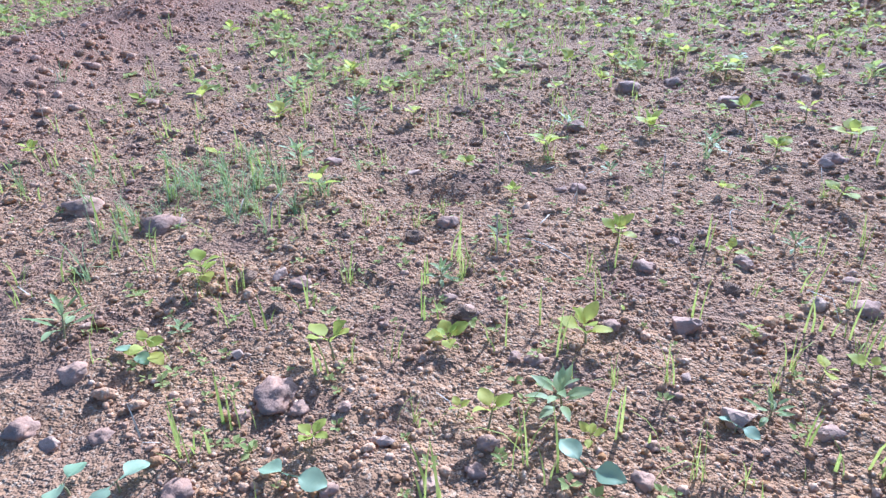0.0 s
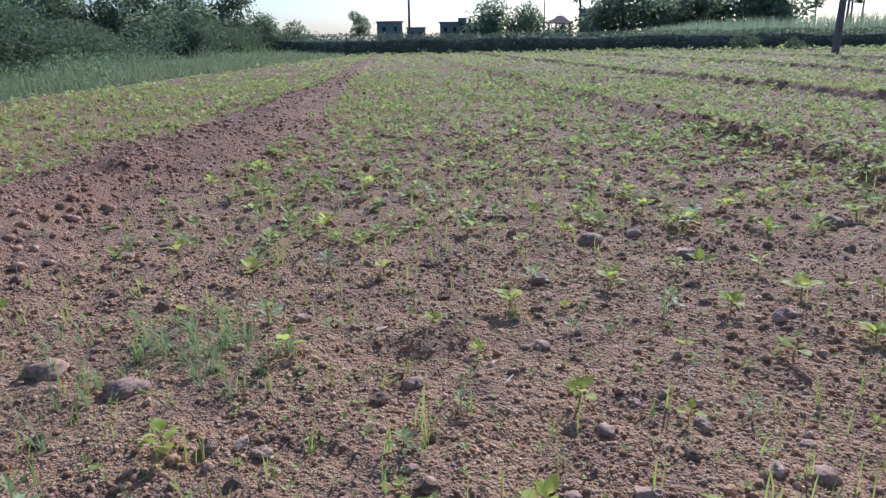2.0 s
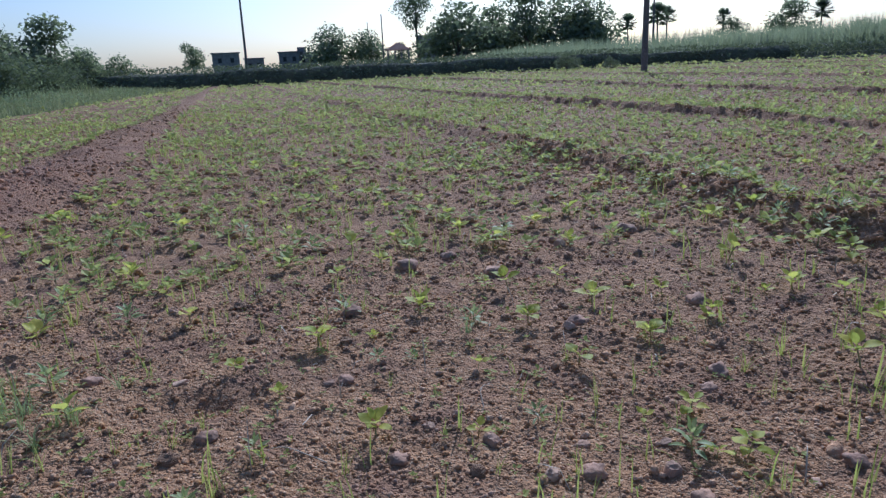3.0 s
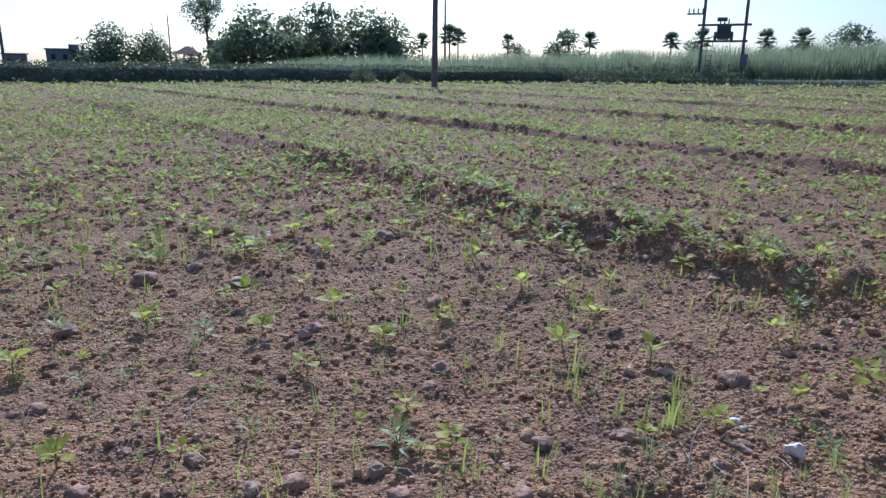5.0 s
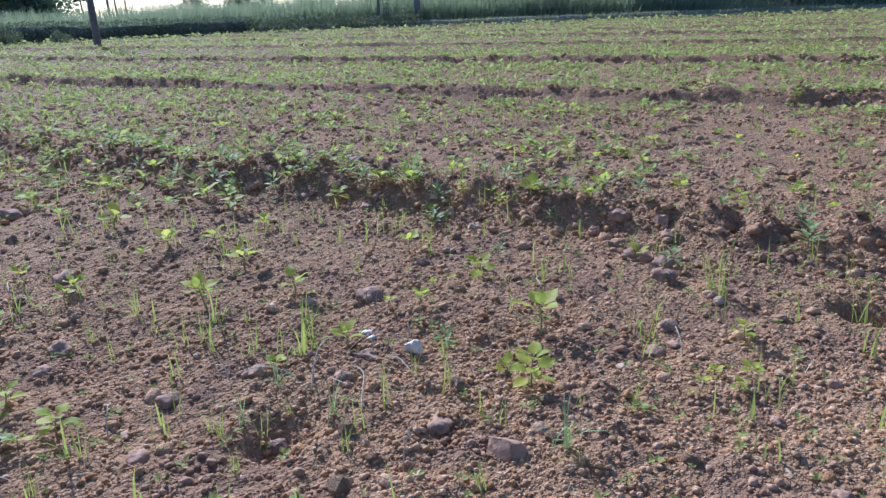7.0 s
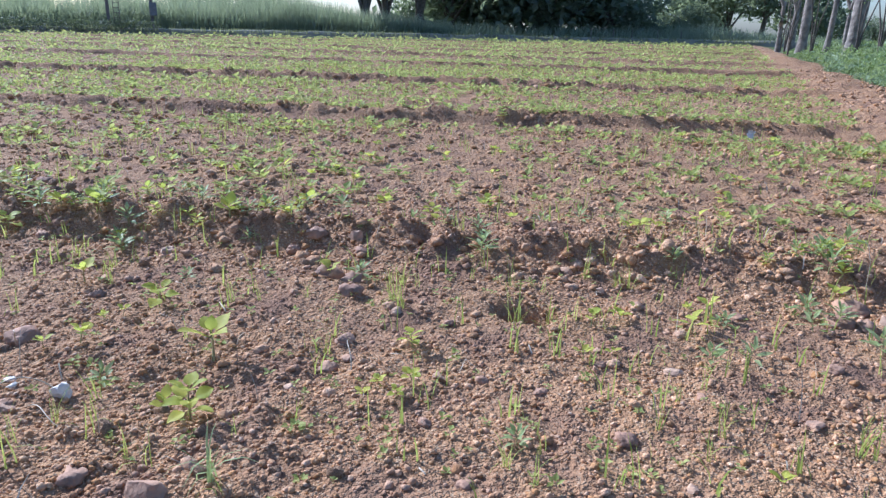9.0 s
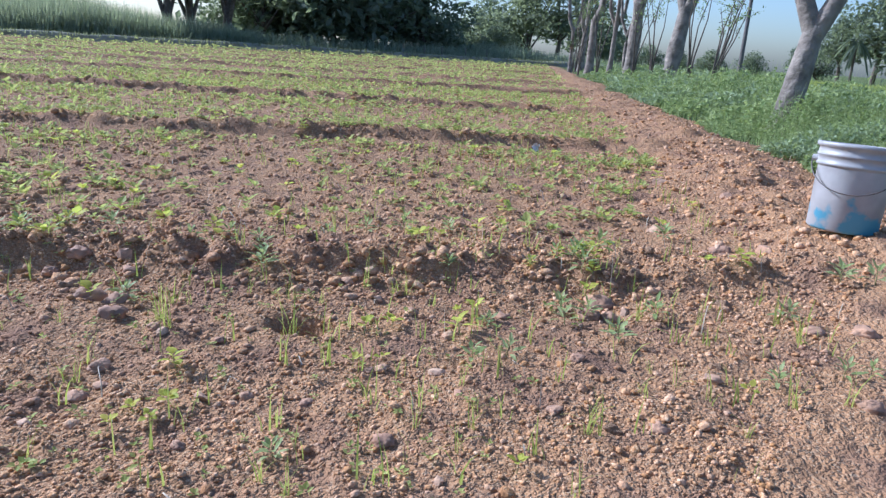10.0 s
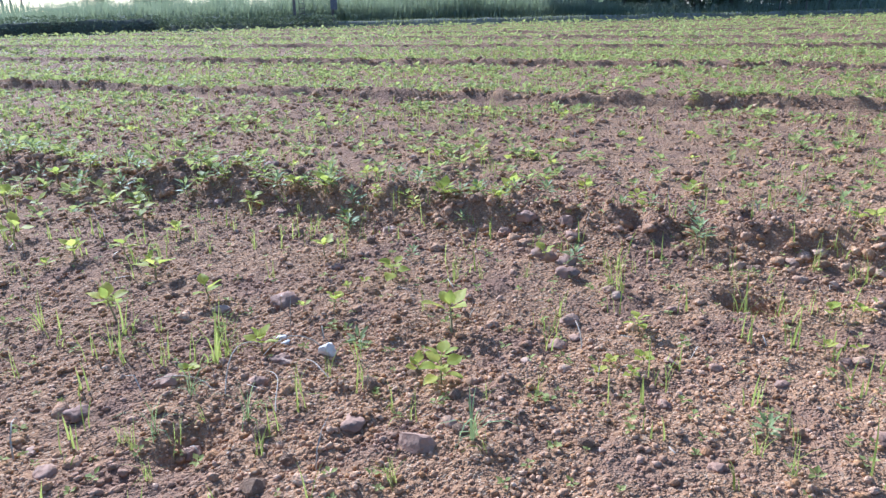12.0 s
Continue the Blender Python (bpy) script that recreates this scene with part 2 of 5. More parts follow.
M_SILVER = leaf_material("silvery_weed_leaf", rgb(0.26, 0.33, 0.12), rgb(0.43, 0.475, 0.22), 0.42, 0.5, False, 0.18)
M_SEEDLEAF = leaf_material("grey_green_seed_leaf", rgb(0.27, 0.37, 0.19), rgb(0.40, 0.48, 0.28), 0.3, 0.5, False, 0.3)
M_STEM = plain_material("stem", rgb(0.25, 0.26, 0.09), rgb(0.33, 0.22, 0.11), 30)
M_GRASS = leaf_material("grass_blade", rgb(0.32, 0.385, 0.07), rgb(0.55, 0.545, 0.145), 0.45)
M_BLUEGRASS = leaf_material("bluish_grass_blade", rgb(0.27, 0.35, 0.13), rgb(0.45, 0.51, 0.25), 0.4)
M_STRAW = plain_material("dry_straw", rgb(0.42, 0.33, 0.22), rgb(0.55, 0.47, 0.35), 20)
M_VERGE = leaf_material("verge_grass", rgb(0.15, 0.17, 0.09), rgb(0.38, 0.38, 0.23), 0.4)
# cane colour is paled and greyed to stand in for distance haze
M_CANE = leaf_material("hazed_cane_leaf", rgb(0.22, 0.255, 0.19), rgb(0.33, 0.365, 0.28), 0.5)
M_BUSH = leaf_material("bush_leaf", rgb(0.09, 0.125, 0.085), rgb(0.18, 0.215, 0.145), 0.3)
M_HEDGE = leaf_material("hedge_leaf", rgb(0.07, 0.095, 0.07), rgb(0.15, 0.18, 0.13), 0.25)
# tree and palm leaves: haze put into the colour, lighter and bluer than foliage
M_TREE = leaf_material("hazed_tree_leaf", rgb(0.125, 0.16, 0.13), rgb(0.21, 0.24, 0.195), 0.55)
M_GREENWEED = leaf_material("green_weed_leaf", rgb(0.16, 0.23, 0.08), rgb(0.38, 0.44, 0.19), 0.38)
M_BARK = plain_material("pale_bark", rgb(0.12, 0.10, 0.082), rgb(0.29, 0.25, 0.21), 4, 0.9, 0, 0.03)
M_DARKBARK = plain_material("dark_bark", rgb(0.09, 0.07, 0.055), rgb(0.16, 0.13, 0.10), 6, 0.9, 0, 0.02)
M_STEEL = plain_material("weathered_steel", rgb(0.10, 0.09, 0.085), rgb(0.17, 0.15, 0.14), 8, 0.6, 0.3)
M_TANK = plain_material("transformer_paint", rgb(0.11, 0.12, 0.13), rgb(0.16, 0.17, 0.18), 6, 0.55)
M_PORCELAIN = plain_material("brown_porcelain", rgb(0.12, 0.06, 0.04), rgb(0.18, 0.09, 0.06), 9, 0.25)
M_WALL = plain_material("lime_wall", rgb(0.20, 0.19, 0.185), rgb(0.29, 0.27, 0.26), 2, 0.9)
M_ROOF = plain_material("clay_roof", rgb(0.33, 0.17, 0.11), rgb(0.42, 0.24, 0.16), 3, 0.85)
M_DARK = plain_material("dark_opening", rgb(0.03, 0.03, 0.03), rgb(0.05, 0.05, 0.05), 3, 0.8)


# ---- mesh helpers ----
def mesh_from(name, verts, faces, mat, smooth=False, kinds=None):
    """One mesh from arrays: verts (n, 3); faces (m, 3) or (m, 4), or a list of such arrays."""
    me = bpy.data.meshes.new(name)
    faces = faces if isinstance(faces, list) else [faces]
    faces = [np.asarray(f, np.int32) for f in faces if len(f)]
    loops = np.concatenate([f.ravel() for f in faces])
    sizes = np.concatenate([np.full(len(f), f.shape[1], np.int32) for f in faces])
    me.vertices.add(len(verts))
    me.vertices.foreach_set("co", np.asarray(verts, np.float32).ravel())
    me.loops.add(len(loops))
    me.loops.foreach_set("vertex_index", loops)
    me.polygons.add(len(sizes))
    me.polygons.foreach_set("loop_start", np.concatenate([[0], np.cumsum(sizes)[:-1]]).astype(np.int32))
    me.polygons.foreach_set("use_smooth", np.full(len(sizes), smooth))
    if kinds is not None:
        at = me.attributes.new("soil_kind", "FLOAT_COLOR", "POINT")
        at.data.foreach_set("color", np.asarray(kinds, np.float32).ravel())
    me.update(calc_edges=True)
    me.materials.append(mat)
    return me


def stamp(base_v, base_f, mats, offs):
    """Copies of one small template: mats (n, 3, 3), offs (n, 3)."""
    n, k = len(offs), len(base_v)
    v = np.einsum("nij,kj->nki", mats, base_v) + offs[:, None, :]
    f = base_f[None] + (np.arange(n) * k)[:, None, None]
    return v.reshape(-1, 3), f.reshape(-1, base_f.shape[1])


def join(pieces):
    vs, fs, at = [], [], 0
    for v, f in pieces:
        vs.append(v)
        fs.append(np.asarray(f) + at)
        at += len(v)
    return np.concatenate(vs), fs


def turns(n, tilt=0.3, generator=rng):
    """Random rotation matrices: any heading, leaning by about tilt."""
    a = generator.uniform(0, 2 * np.pi, n)
    t = generator.normal(0, tilt, n)
    b = generator.uniform(0, 2 * np.pi, n)
    ca, sa, ct, st, cb, sb = np.cos(a), np.sin(a), np.cos(t), np.sin(t), np.cos(b), np.sin(b)
    z0 = np.zeros(n)
    o = np.ones(n)
    rz = np.stack([ca, -sa, z0, sa, ca, z0, z0, z0, o], -1).reshape(n, 3, 3)
    rx = np.stack([o, z0, z0, z0, ct, -st, z0, st, ct], -1).reshape(n, 3, 3)
    rb = np.stack([cb, -sb, z0, sb, cb, z0, z0, z0, o], -1).reshape(n, 3, 3)
    return rb @ rx @ rz


def rock(sub, seed, flat=0.75, rough=0.28):
    """A lumpy stone of unit radius."""
    bm = bmesh.new()
    bmesh.ops.create_icosphere(bm, subdivisions=sub, radius=1)
    g = np.random.default_rng(seed)
    off = g.uniform(-50, 50, 3)
    for v in bm.verts:
        n = noise.noise(v.co * 1.3 + Vector(off)) + 0.7 * noise.noise(v.co * 3.1 + Vector(off))
        v.co *= 1 + rough * n + g.normal(0, 0.07)
    sx = g.uniform(0.75, 1.25)
    for v in bm.verts:
        v.co.x *= sx
        v.co.z *= flat
    bm.verts.ensure_lookup_table()
    vs = np.array([v.co[:] for v in bm.verts])
    fs = np.array([[v.index for v in f.verts] for f in bm.faces])
    bm.free()
    return vs, fs


def cut_stone(sub, seed, flat=0.7):
    """A stone of unit radius broken along a few random planes."""
    v, f = rock(sub, seed, 1.0, 0.14)
    g = np.random.default_rng(seed + 9)
    for _ in range(9):
        n = g.normal(0, 1, 3)
        n /= np.linalg.norm(n)
        over = np.clip(v @ n - g.uniform(0.45, 0.8), 0, None)
        v = v - over[:, None] * n * 0.92
    return v * np.array([1.15, 0.9, flat]), f


def part(name, bm, mat, parent, label="", m=None):
    """Links a bmesh as one mesh object under a thing or part."""
    me = bpy.data.meshes.new(name)
    bm.to_mesh(me)
    bm.free()
    me.materials.append(mat)
    ob = new(name, me)
    ob.parent = parent
    if m is not None:
        ob.matrix_basis = m
    if label:
        tagged(ob, label)
    return ob


def part_data(name, me, parent, label="", m=None):
    ob = new(name, me)
    ob.parent = parent
    if m is not None:
        ob.matrix_basis = m
    if label:
        tagged(ob, label)
    return ob


def tube(path, radii, sides=8):
    """A tapered tube along points."""
    path = [Vector(p) for p in path]
    vs, fs = [], []
    for i, p in enumerate(path):
        d = (path[min(i + 1, len(path) - 1)] - path[max(i - 1, 0)]).normalized()
        q = d.to_track_quat("Z", "Y")
        for k in range(sides):
            a = 2 * math.pi * k / sides
            vs.append(p + q @ Vector((math.cos(a) * radii[i], math.sin(a) * radii[i], 0)))
    for i in range(len(path) - 1):
        for k in range(sides):
            a, b = i * sides + k, i * sides + (k + 1) % sides
            fs.append((a, b, b + sides, a + sides))
    return np.array([v[:] for v in vs]), np.array(fs)


def add_box(bm, lo, hi, bevel=0.0):
    r = bmesh.ops.create_cube(bm, size=1)
    for v in r["verts"]:
        v.co = Vector([lo[i] + (v.co[i] + 0.5) * (hi[i] - lo[i]) for i in range(3)])
    if bevel:
        bmesh.ops.bevel(bm, geom=list({e for v in r["verts"] for e in v.link_edges}), offset=bevel, segments=2, affect="EDGES")


def add_tube(bm, a, b, r0, r1=None, sides=10):
    r1 = r0 if r1 is None else r1
    a, b = Vector(a), Vector(b)
    m = Matrix.Translation((a + b) / 2) @ (b - a).to_track_quat("Z", "Y").to_matrix().to_4x4()
    bmesh.ops.create_cone(bm, cap_ends=True, segments=sides, radius1=r0, radius2=r1, depth=(b - a).length, matrix=m)


# ---- the ground ----
def build_ground():
    a_front = np.radians(np.arange(-62, 150, 0.4))
    a_back = np.radians(np.arange(150, 298, 1.6))
    ang = np.concatenate([a_front, a_back])
    radii = [0.02, 0.12, 0.25, 0.38]
    while radii[-1] < 80:
        radii.append(radii[-1] * 1.0118)
    while radii[-1] < 3500:
        radii.append(radii[-1] * 1.12)
    rad = np.array(radii)
    A, R = np.meshgrid(ang, rad)
    X, Y = R * np.sin(A), R * np.cos(A)
    Z = height(X, Y, 1)
    nA, nR = len(ang), len(rad)
    v = np.stack([X, Y, Z], -1).reshape(-1, 3)
    idx = np.arange(nA * nR).reshape(nR, nA)
    nxt = np.roll(idx, -1, axis=1)
    quads = np.stack([idx[:-1], nxt[:-1], nxt[1:], idx[1:]], -1).reshape(-1, 4)
    centre = len(v)
    v = np.concatenate([v, [[0, 0, float(height(0.0, 0.0))]]])
    fan = np.stack([np.full(nA, centre), nxt[0], idx[0]], -1)
    me = mesh_from("ground", v, [quads, fan], M_SOIL, True, soil_kind(v[:, 0], v[:, 1]))
    return tagged(new("ground", me), "dry brown stony field soil with low ridges", "ground", kind="structure")


ground = build_ground()


def soil_bund(i, x0, lean):
    """One low ridge of heaped soil between two beds."""
    y1 = 40.0
    while far_side(np.array([x0 - lean * y1]), np.array([y1]))[0] > -0.3:
        y1 -= 0.5
    yy = np.arange(strip_y(x0) + 0.3, y1, 0.07 if i < 2 else 0.16)
    dd = np.concatenate([[-0.36], np.linspace(-0.26, 0.12, 14), [0.2, 0.3, 0.45, 0.7]])
    D, Y = np.meshgrid(dd, yy)
    X = x0 - lean * Y + D
    lump = 0.05 * (vnoise(X * 8, Y * 8, 25) - 0.5) + 0.03 * (vnoise(X * 17, Y * 17, 26) - 0.5)
    Z = height(X, Y) + 0.01 + lump * np.exp(-(D / 0.25) ** 2)
    Z[:, 0] -= 0.06
    Z[:, -1] -= 0.06
    v = np.stack([X, Y, Z], -1).reshape(-1, 3)
    k = np.arange(len(v)).reshape(len(yy), len(dd))
    f = np.stack([k[:-1, :-1], k[:-1, 1:], k[1:, 1:], k[1:, :-1]], -1).reshape(-1, 4)
    tagged(new("soil_bund", mesh_from("soil_bund", v, f, M_SOIL, True, soil_kind(v[:, 0], v[:, 1]))), "low heaped ridge of dry soil between crop beds", "soil bund", kind="structure")


for i, (x0, lean) in enumerate(BUNDS[1:]):
    soil_bund(i, x0, lean)


def polar(yaw, r):
    return r * math.sin(radians(yaw)), r * math.cos(radians(yaw))


def stuff(name, v, f, mat, label, category, smooth=False, kinds=None):
    return tagged(new(name, mesh_from(name, v, f, mat, smooth, kinds)), label, category, kind="stuff")


def ground_z(x, y):
    return float(height(np.array([x]), np.array([y]))[0])


# ---- leaf templates ----
LEAF_V = np.array([(0, 0, 0), (-0.3, 0.48, 0.09), (0, 1, -0.04), (0.3, 0.48, 0.09)], float)
LEAF_F = np.array([(0, 3, 2), (0, 2, 1)])


def leaves_at(points, sizes, tilt=0.9, generator=rng):
    m = turns(len(points), tilt, generator) * np.asarray(sizes)[:, None, None]
    return stamp(LEAF_V, LEAF_F, m, np.asarray(points))


def blades(x, y, z, lengths, widths, lean, generator=rng, segs=3):
    """Curved tapering grass blades, as arrays."""
    n = len(x)
    a = generator.uniform(0, 2 * np.pi, n)
    bend = np.abs(generator.normal(0, lean, n)) + 0.05
    vs = np.zeros((n, 2 * segs + 1, 3))
    for i in range(segs + 1):
        t = i / segs
        out = np.sin(bend * t) * t * lengths * 0.75
        up = lengths * t * np.cos(bend * t * 0.9)
        cx, cy = x + np.cos(a) * out, y + np.sin(a) * out
        w = widths * (1 - 0.75 * t * t)
        if i < segs:
            vs[:, 2 * i] = np.stack([cx - np.sin(a) * w, cy + np.cos(a) * w, z + up], -1)
            vs[:, 2 * i + 1] = np.stack([cx + np.sin(a) * w, cy - np.cos(a) * w, z + up], -1)
        else:
            vs[:, 2 * i] = np.stack([cx, cy, z + up], -1)
    k = 2 * segs + 1
    base = np.array([(2 * i, 2 * i + 1, 2 * i + 3, 2 * i + 2) for i in range(segs - 1)])
    tip = np.array([(2 * segs - 2, 2 * segs - 1, 2 * segs)])
    at = (np.arange(n) * k)[:, None, None]
    return vs.reshape(-1, 3), [(base[None] + at).reshape(-1, 4), (tip[None] + at).reshape(-1, 3)]


def sector(n, r0, r1, y0=-42, y1=128, generator=rng):
    r = np.sqrt(generator.uniform(r0 * r0, r1 * r1, n))
    a = np.radians(generator.uniform(y0, y1, n))
    return r * np.sin(a), r * np.cos(a)


# ---- loose clods and pebbles ----
def roughness_of(x, y):
    """Clods lie thicker on the ridge, the bunds and the soil strip."""
    d = 0.62 + 0.8 * np.clip(fbm(x * 1.7, y * 1.7, 4, 61) * 2.2 - 0.75, 0, 1)
    d = d + 0.6 * np.exp(-((x - ridge_x(y)) / 0.6) ** 2) + 0.7 * np.exp(-((y - strip_y(x)) / 0.8) ** 2)
    for x0, lean in BUNDS[:4]:
        d = d + 1.1 * np.exp(-((x - x0 + lean * y + 0.08) / 0.25) ** 2)
    return np.where((x < verge_x(y)) | (y < weeds_y(x) - 0.3), 0.0, d)


def chip(seed):
    """A small angular crumb."""
    g = np.random.default_rng(seed)
    v = np.array([(1, 0, 0), (-1, 0, 0), (0, 1, 0), (0, -1, 0), (0, 0, 0.8), (0, 0, -0.8)], float) * g.uniform(0.75, 1.25, (6, 1)) + g.normal(0, 0.15, (6, 3))
    f = np.array([(0, 2, 4), (2, 1, 4), (1, 3, 4), (3, 0, 4), (2, 0, 5), (1, 2, 5), (3, 1, 5), (0, 3, 5)])
    return v, f


def scatter_rocks(name, bands, variants, label, mat, smooth=False, proud=0.22):
    """Loose soil in rings (count, from, to, smallest, largest), most of it small."""
    pieces, spots = [], []
    for n, r0, r1, s0, s1 in bands:
        x, y = sector(n, r0, r1)
        keep = roughness_of(x, y) > rng.uniform(0.1, 1.45, n)
        x, y = x[keep], y[keep]
        s = s0 + (s1 - s0) * rng.power(0.36, len(x)) ** 1.2
        z = height(x, y) + s * proud
        off = np.stack([x, y, z], -1)
        pick = rng.integers(0, len(variants), len(x))
        for i, (bv, bf) in enumerate(variants):
            k = pick == i
            if not k.any():
                continue
            m = turns(k.sum(), 0.35) * s[k][:, None, None]
            pieces.append(stamp(bv, bf, m, off[k]))
            spots.append(np.repeat(off[k][:, :2], len(bv), axis=0))
    v, f = join(pieces)
    sp = np.concatenate(spots)
    stuff(name, v, f, mat, label, "soil", smooth, soil_kind(sp[:, 0], sp[:, 1]))


def nub(seed):
    """A small rounded crumb of twenty faces."""
    bm = bmesh.new()
    bmesh.ops.create_icosphere(bm, subdivisions=1, radius=1)
    g = np.random.default_rng(seed)
    v = np.array([q.co[:] for q in bm.verts]) * g.uniform(0.72, 1.24, (len(bm.verts), 1)) * np.array([g.uniform(0.85, 1.4), 1, 0.62])
    f = np.array([[q.index for q in face.verts] for face in bm.faces])
    bm.free()
    return v, f


CRUMBS = [rock(1, 100 + i, 0.78, 0.25) for i in range(6)]
NUBS = [nub(160 + i) for i in range(9)]
CHIPS = [chip(120 + i) for i in range(6)]
CLODS = [rock(2, 140 + i, 0.6, 0.5) if i % 2 else cut_stone(2, 140 + i, 0.6) for i in range(8)]
scatter_rocks("soil_crumbs", [(28000, 0.6, 1.7, 0.0025, 0.0085), (22000, 1.7, 3.0, 0.0034, 0.0105)], NUBS, "small rounded dry brown soil crumbs and gravel", M_CLOD, True)
scatter_rocks("soil_grit", [(46000, 0.6, 2.4, 0.0015, 0.0045), (34000, 2.3, 6, 0.004, 0.013), (16000, 6, 14, 0.010, 0.024)], CHIPS, "fine dry brown grit strewn over the soil", M_CLOD, True)
scatter_rocks("soil_clods", [(2300, 0.6, 3.2, 0.005, 0.016)], CLODS, "lumpy dry brown soil clods lying on the field", M_CLOD, True)
scatter_rocks("soil_lumps", [(15000, 3.0, 7, 0.007, 0.026), (9000, 7, 17, 0.013, 0.036)], NUBS, "lumps of dry brown soil further out on the field", M_CLOD, True)


def bund_clods():
    """Clods heaped on the shaded faces of the nearest bunds."""
    pieces = []
    for (x0, lean), n, far, big in zip(BUNDS[:3], (1000, 900, 700), (6, 12, 16), (0.019, 0.030, 0.040)):
        y = rng.uniform(-1.1, far, n)
        x = x0 - lean * y + rng.normal(-0.10, 0.08, n)
        ok = y > strip_y(x) + 0.3
        x, y = x[ok], y[ok]
        s = 0.005 + big * rng.power(0.4, len(x))
        off = np.stack([x, y, height(x, y) + 0.15 * s], -1)
        pieces += [stamp(bv, bf, turns(len(off[i::8]), 0.4) * s[i::8][:, None, None], off[i::8]) for i, (bv, bf) in enumerate(CLODS if x0 < 3 else CRUMBS + CRUMBS[:2])]
    v, f = join(pieces)
    stuff("bund_clods", v, f, M_CLOD, "lumpy dry clods heaped along the nearer soil bunds", "soil", True, soil_kind(v[:, 0], v[:, 1]))


bund_clods()

# ---- crop seedlings ----
# place and breadth or height in centimetres
SEEDLINGS_A = [(-0.63, 1.17, 10.2), (-0.44, 1.19, 7.5), (-0.22, 1.19, 10.9), (-0.9, 1.43, 9.8), (-0.93, 1.19, 7.6), (-0.73, 1.82, 11.2), (-0.93, 2.39, 13), (-0.51, 2.46, 11.3), (-0.14, 2.11, 13), (0.2, 2.25, 13), (0.55, 2.36, 12), (0.48, 2.41, 7), (0.73, 2.35, 10.3), (0.74, 2.12, 13), (0.5, 1.74, 10.9), (0.24, 1.8, 6), (0.13, 1.48, 6.2), (-0.08, 1.54, 10.3), (-0.37, 2, 6.9), (-0.27, 1.81, 7), (0.47, 2.01, 10.3), (-0.32, 1.52, 5.3), (0.06, 1.2, 4.7), (0.11, 1.08, 6.9), (0.19, 1.08, 7.2), (-0.4, 1, 7.7), (-0.44, 1.03, 4.1), (-0.64, 0.99, 5.7), (-0.26, 0.97, 4.9), (-0.78, 3.13, 13)]
SEEDLINGS_B = [(0.11, 3.07, 14), (0.19, 2.81, 11.2), (-0.37, 3.21, 11.2), (0.32, 3.19, 10.2), (0.68, 2.87, 14), (0.99, 3.16, 14), (0.61, 3.15, 11.7), (-0.63, 3.71, 14), (-1.42, 3.82, 14), (-1.57, 2.13, 9.3), (1.23, 3.28, 13.1), (0.68, 3.58, 11.8), (-0.03, 3.95, 12.4), (0.01, 2.08, 5.8), (0.91, 2.17, 5.9), (0.76, 1.81, 11), (1.02, 1.9, 8.3), (1.31, 2.01, 7.2), (1.4, 1.98, 12.6), (1.18, 1.53, 6.1), (0.38, 4.23, 14), (-0.76, 3.04, 13.4), (0.5, 1.43, 5.4), (0.6, 1.41, 8.2), (1.72, 3.87, 14), (1.72, 2.85, 14), (1.84, 2.34, 14), (1.8, 2.14, 13.3), (-1.32, 4.44, 14), (-1.02, 4.52, 14)]
SEEDLINGS_C = [(-0.6, 2.68, 9.6), (2, 2.9, 13.3), (1, 2.8, 11), (1.4, 2.3, 14), (0.04, 5.43, 14), (-0.72, 5.37, 14), (-0.24, 5.98, 14), (1.45, 2.94, 10.9), (1.46, 1.7, 7.9), (1.4, 1.63, 13.5), (0.96, 1.84, 7.8), (0.99, 2.1, 8.1), (1.12, 1.45, 12.4), (1.31, 1.32, 11.9), (1.49, 1.86, 10.9), (1.14, 0.99, 10), (0.97, 1.04, 5.6), (1.35, 1.03, 5.1), (1.38, 0.96, 8), (1.53, 1.02, 4.4), (1.55, 0.98, 4.4), (1.39, 0.63, 14), (1.64, 0.94, 10.6), (0.6, 1.22, 8.9), (1.2, 0.61, 8), (1.72, 1.88, 11.6), (2.08, 1.84, 10.3), (2.23, 1.06, 14), (3.16, 1.64, 9.4), (3.12, 1.55, 9.3)]
SEEDLINGS_D = [(3.32, 1.38, 12.5), (3.36, 1.12, 9.4), (3.16, 0.96, 8.8), (3.8, 1.1, 10.5), (1.74, 1.25, 9.9), (2.08, 1.39, 9.4), (2.67, 0.97, 14), (2.8, 0.7, 11), (1.97, 0.59, 8.9), (0.54, 1.24, 7.1), (2.27, 0.87, 9), (2.2, 1.55, 14), (2.24, 1.23, 7.4), (2.63, 0.45, 9.7), (2.87, -0.54, 12.7), (2.76, -0.39, 7.8), (2.93, -0.64, 8.3), (1.4, 0.25, 4.3), (1.43, 0.19, 5.5), (1.81, -0.17, 8.8), (1.86, -0.24, 6.8), (1.64, -0.16, 5.3), (1.67, -0.23, 4.6), (1.97, -0.47, 8.9), (1.59, 0.23, 7.4), (2.26, -0.87, 8), (1.98, -0.42, 4.8), (1.23, -0.49, 4.8), (2.64, 1.61, 10.3), (2.18, 1.7, 11.6)]
SEEDLINGS_E = [(2.7, -0.28, 7.6), (2.74, 0.17, 7.7), (1.56, -1.06, 5), (2.36, -1.27, 7.2), (2.36, -1.39, 9.4), (2.18, -0.83, 8.1), (1.84, -0.42, 9.7), (1.31, 0.26, 4.6), (1.35, 0.2, 4.1)]
SEED_LEAVES = [(-0.28, 0.91, 8.6), (-0.66, 0.92, 7.9), (-0.87, 0.91, 7.9), (-0.93, 0.91, 7.7), (-0.95, 1.19, 6.1), (-0.06, 0.98, 5)]
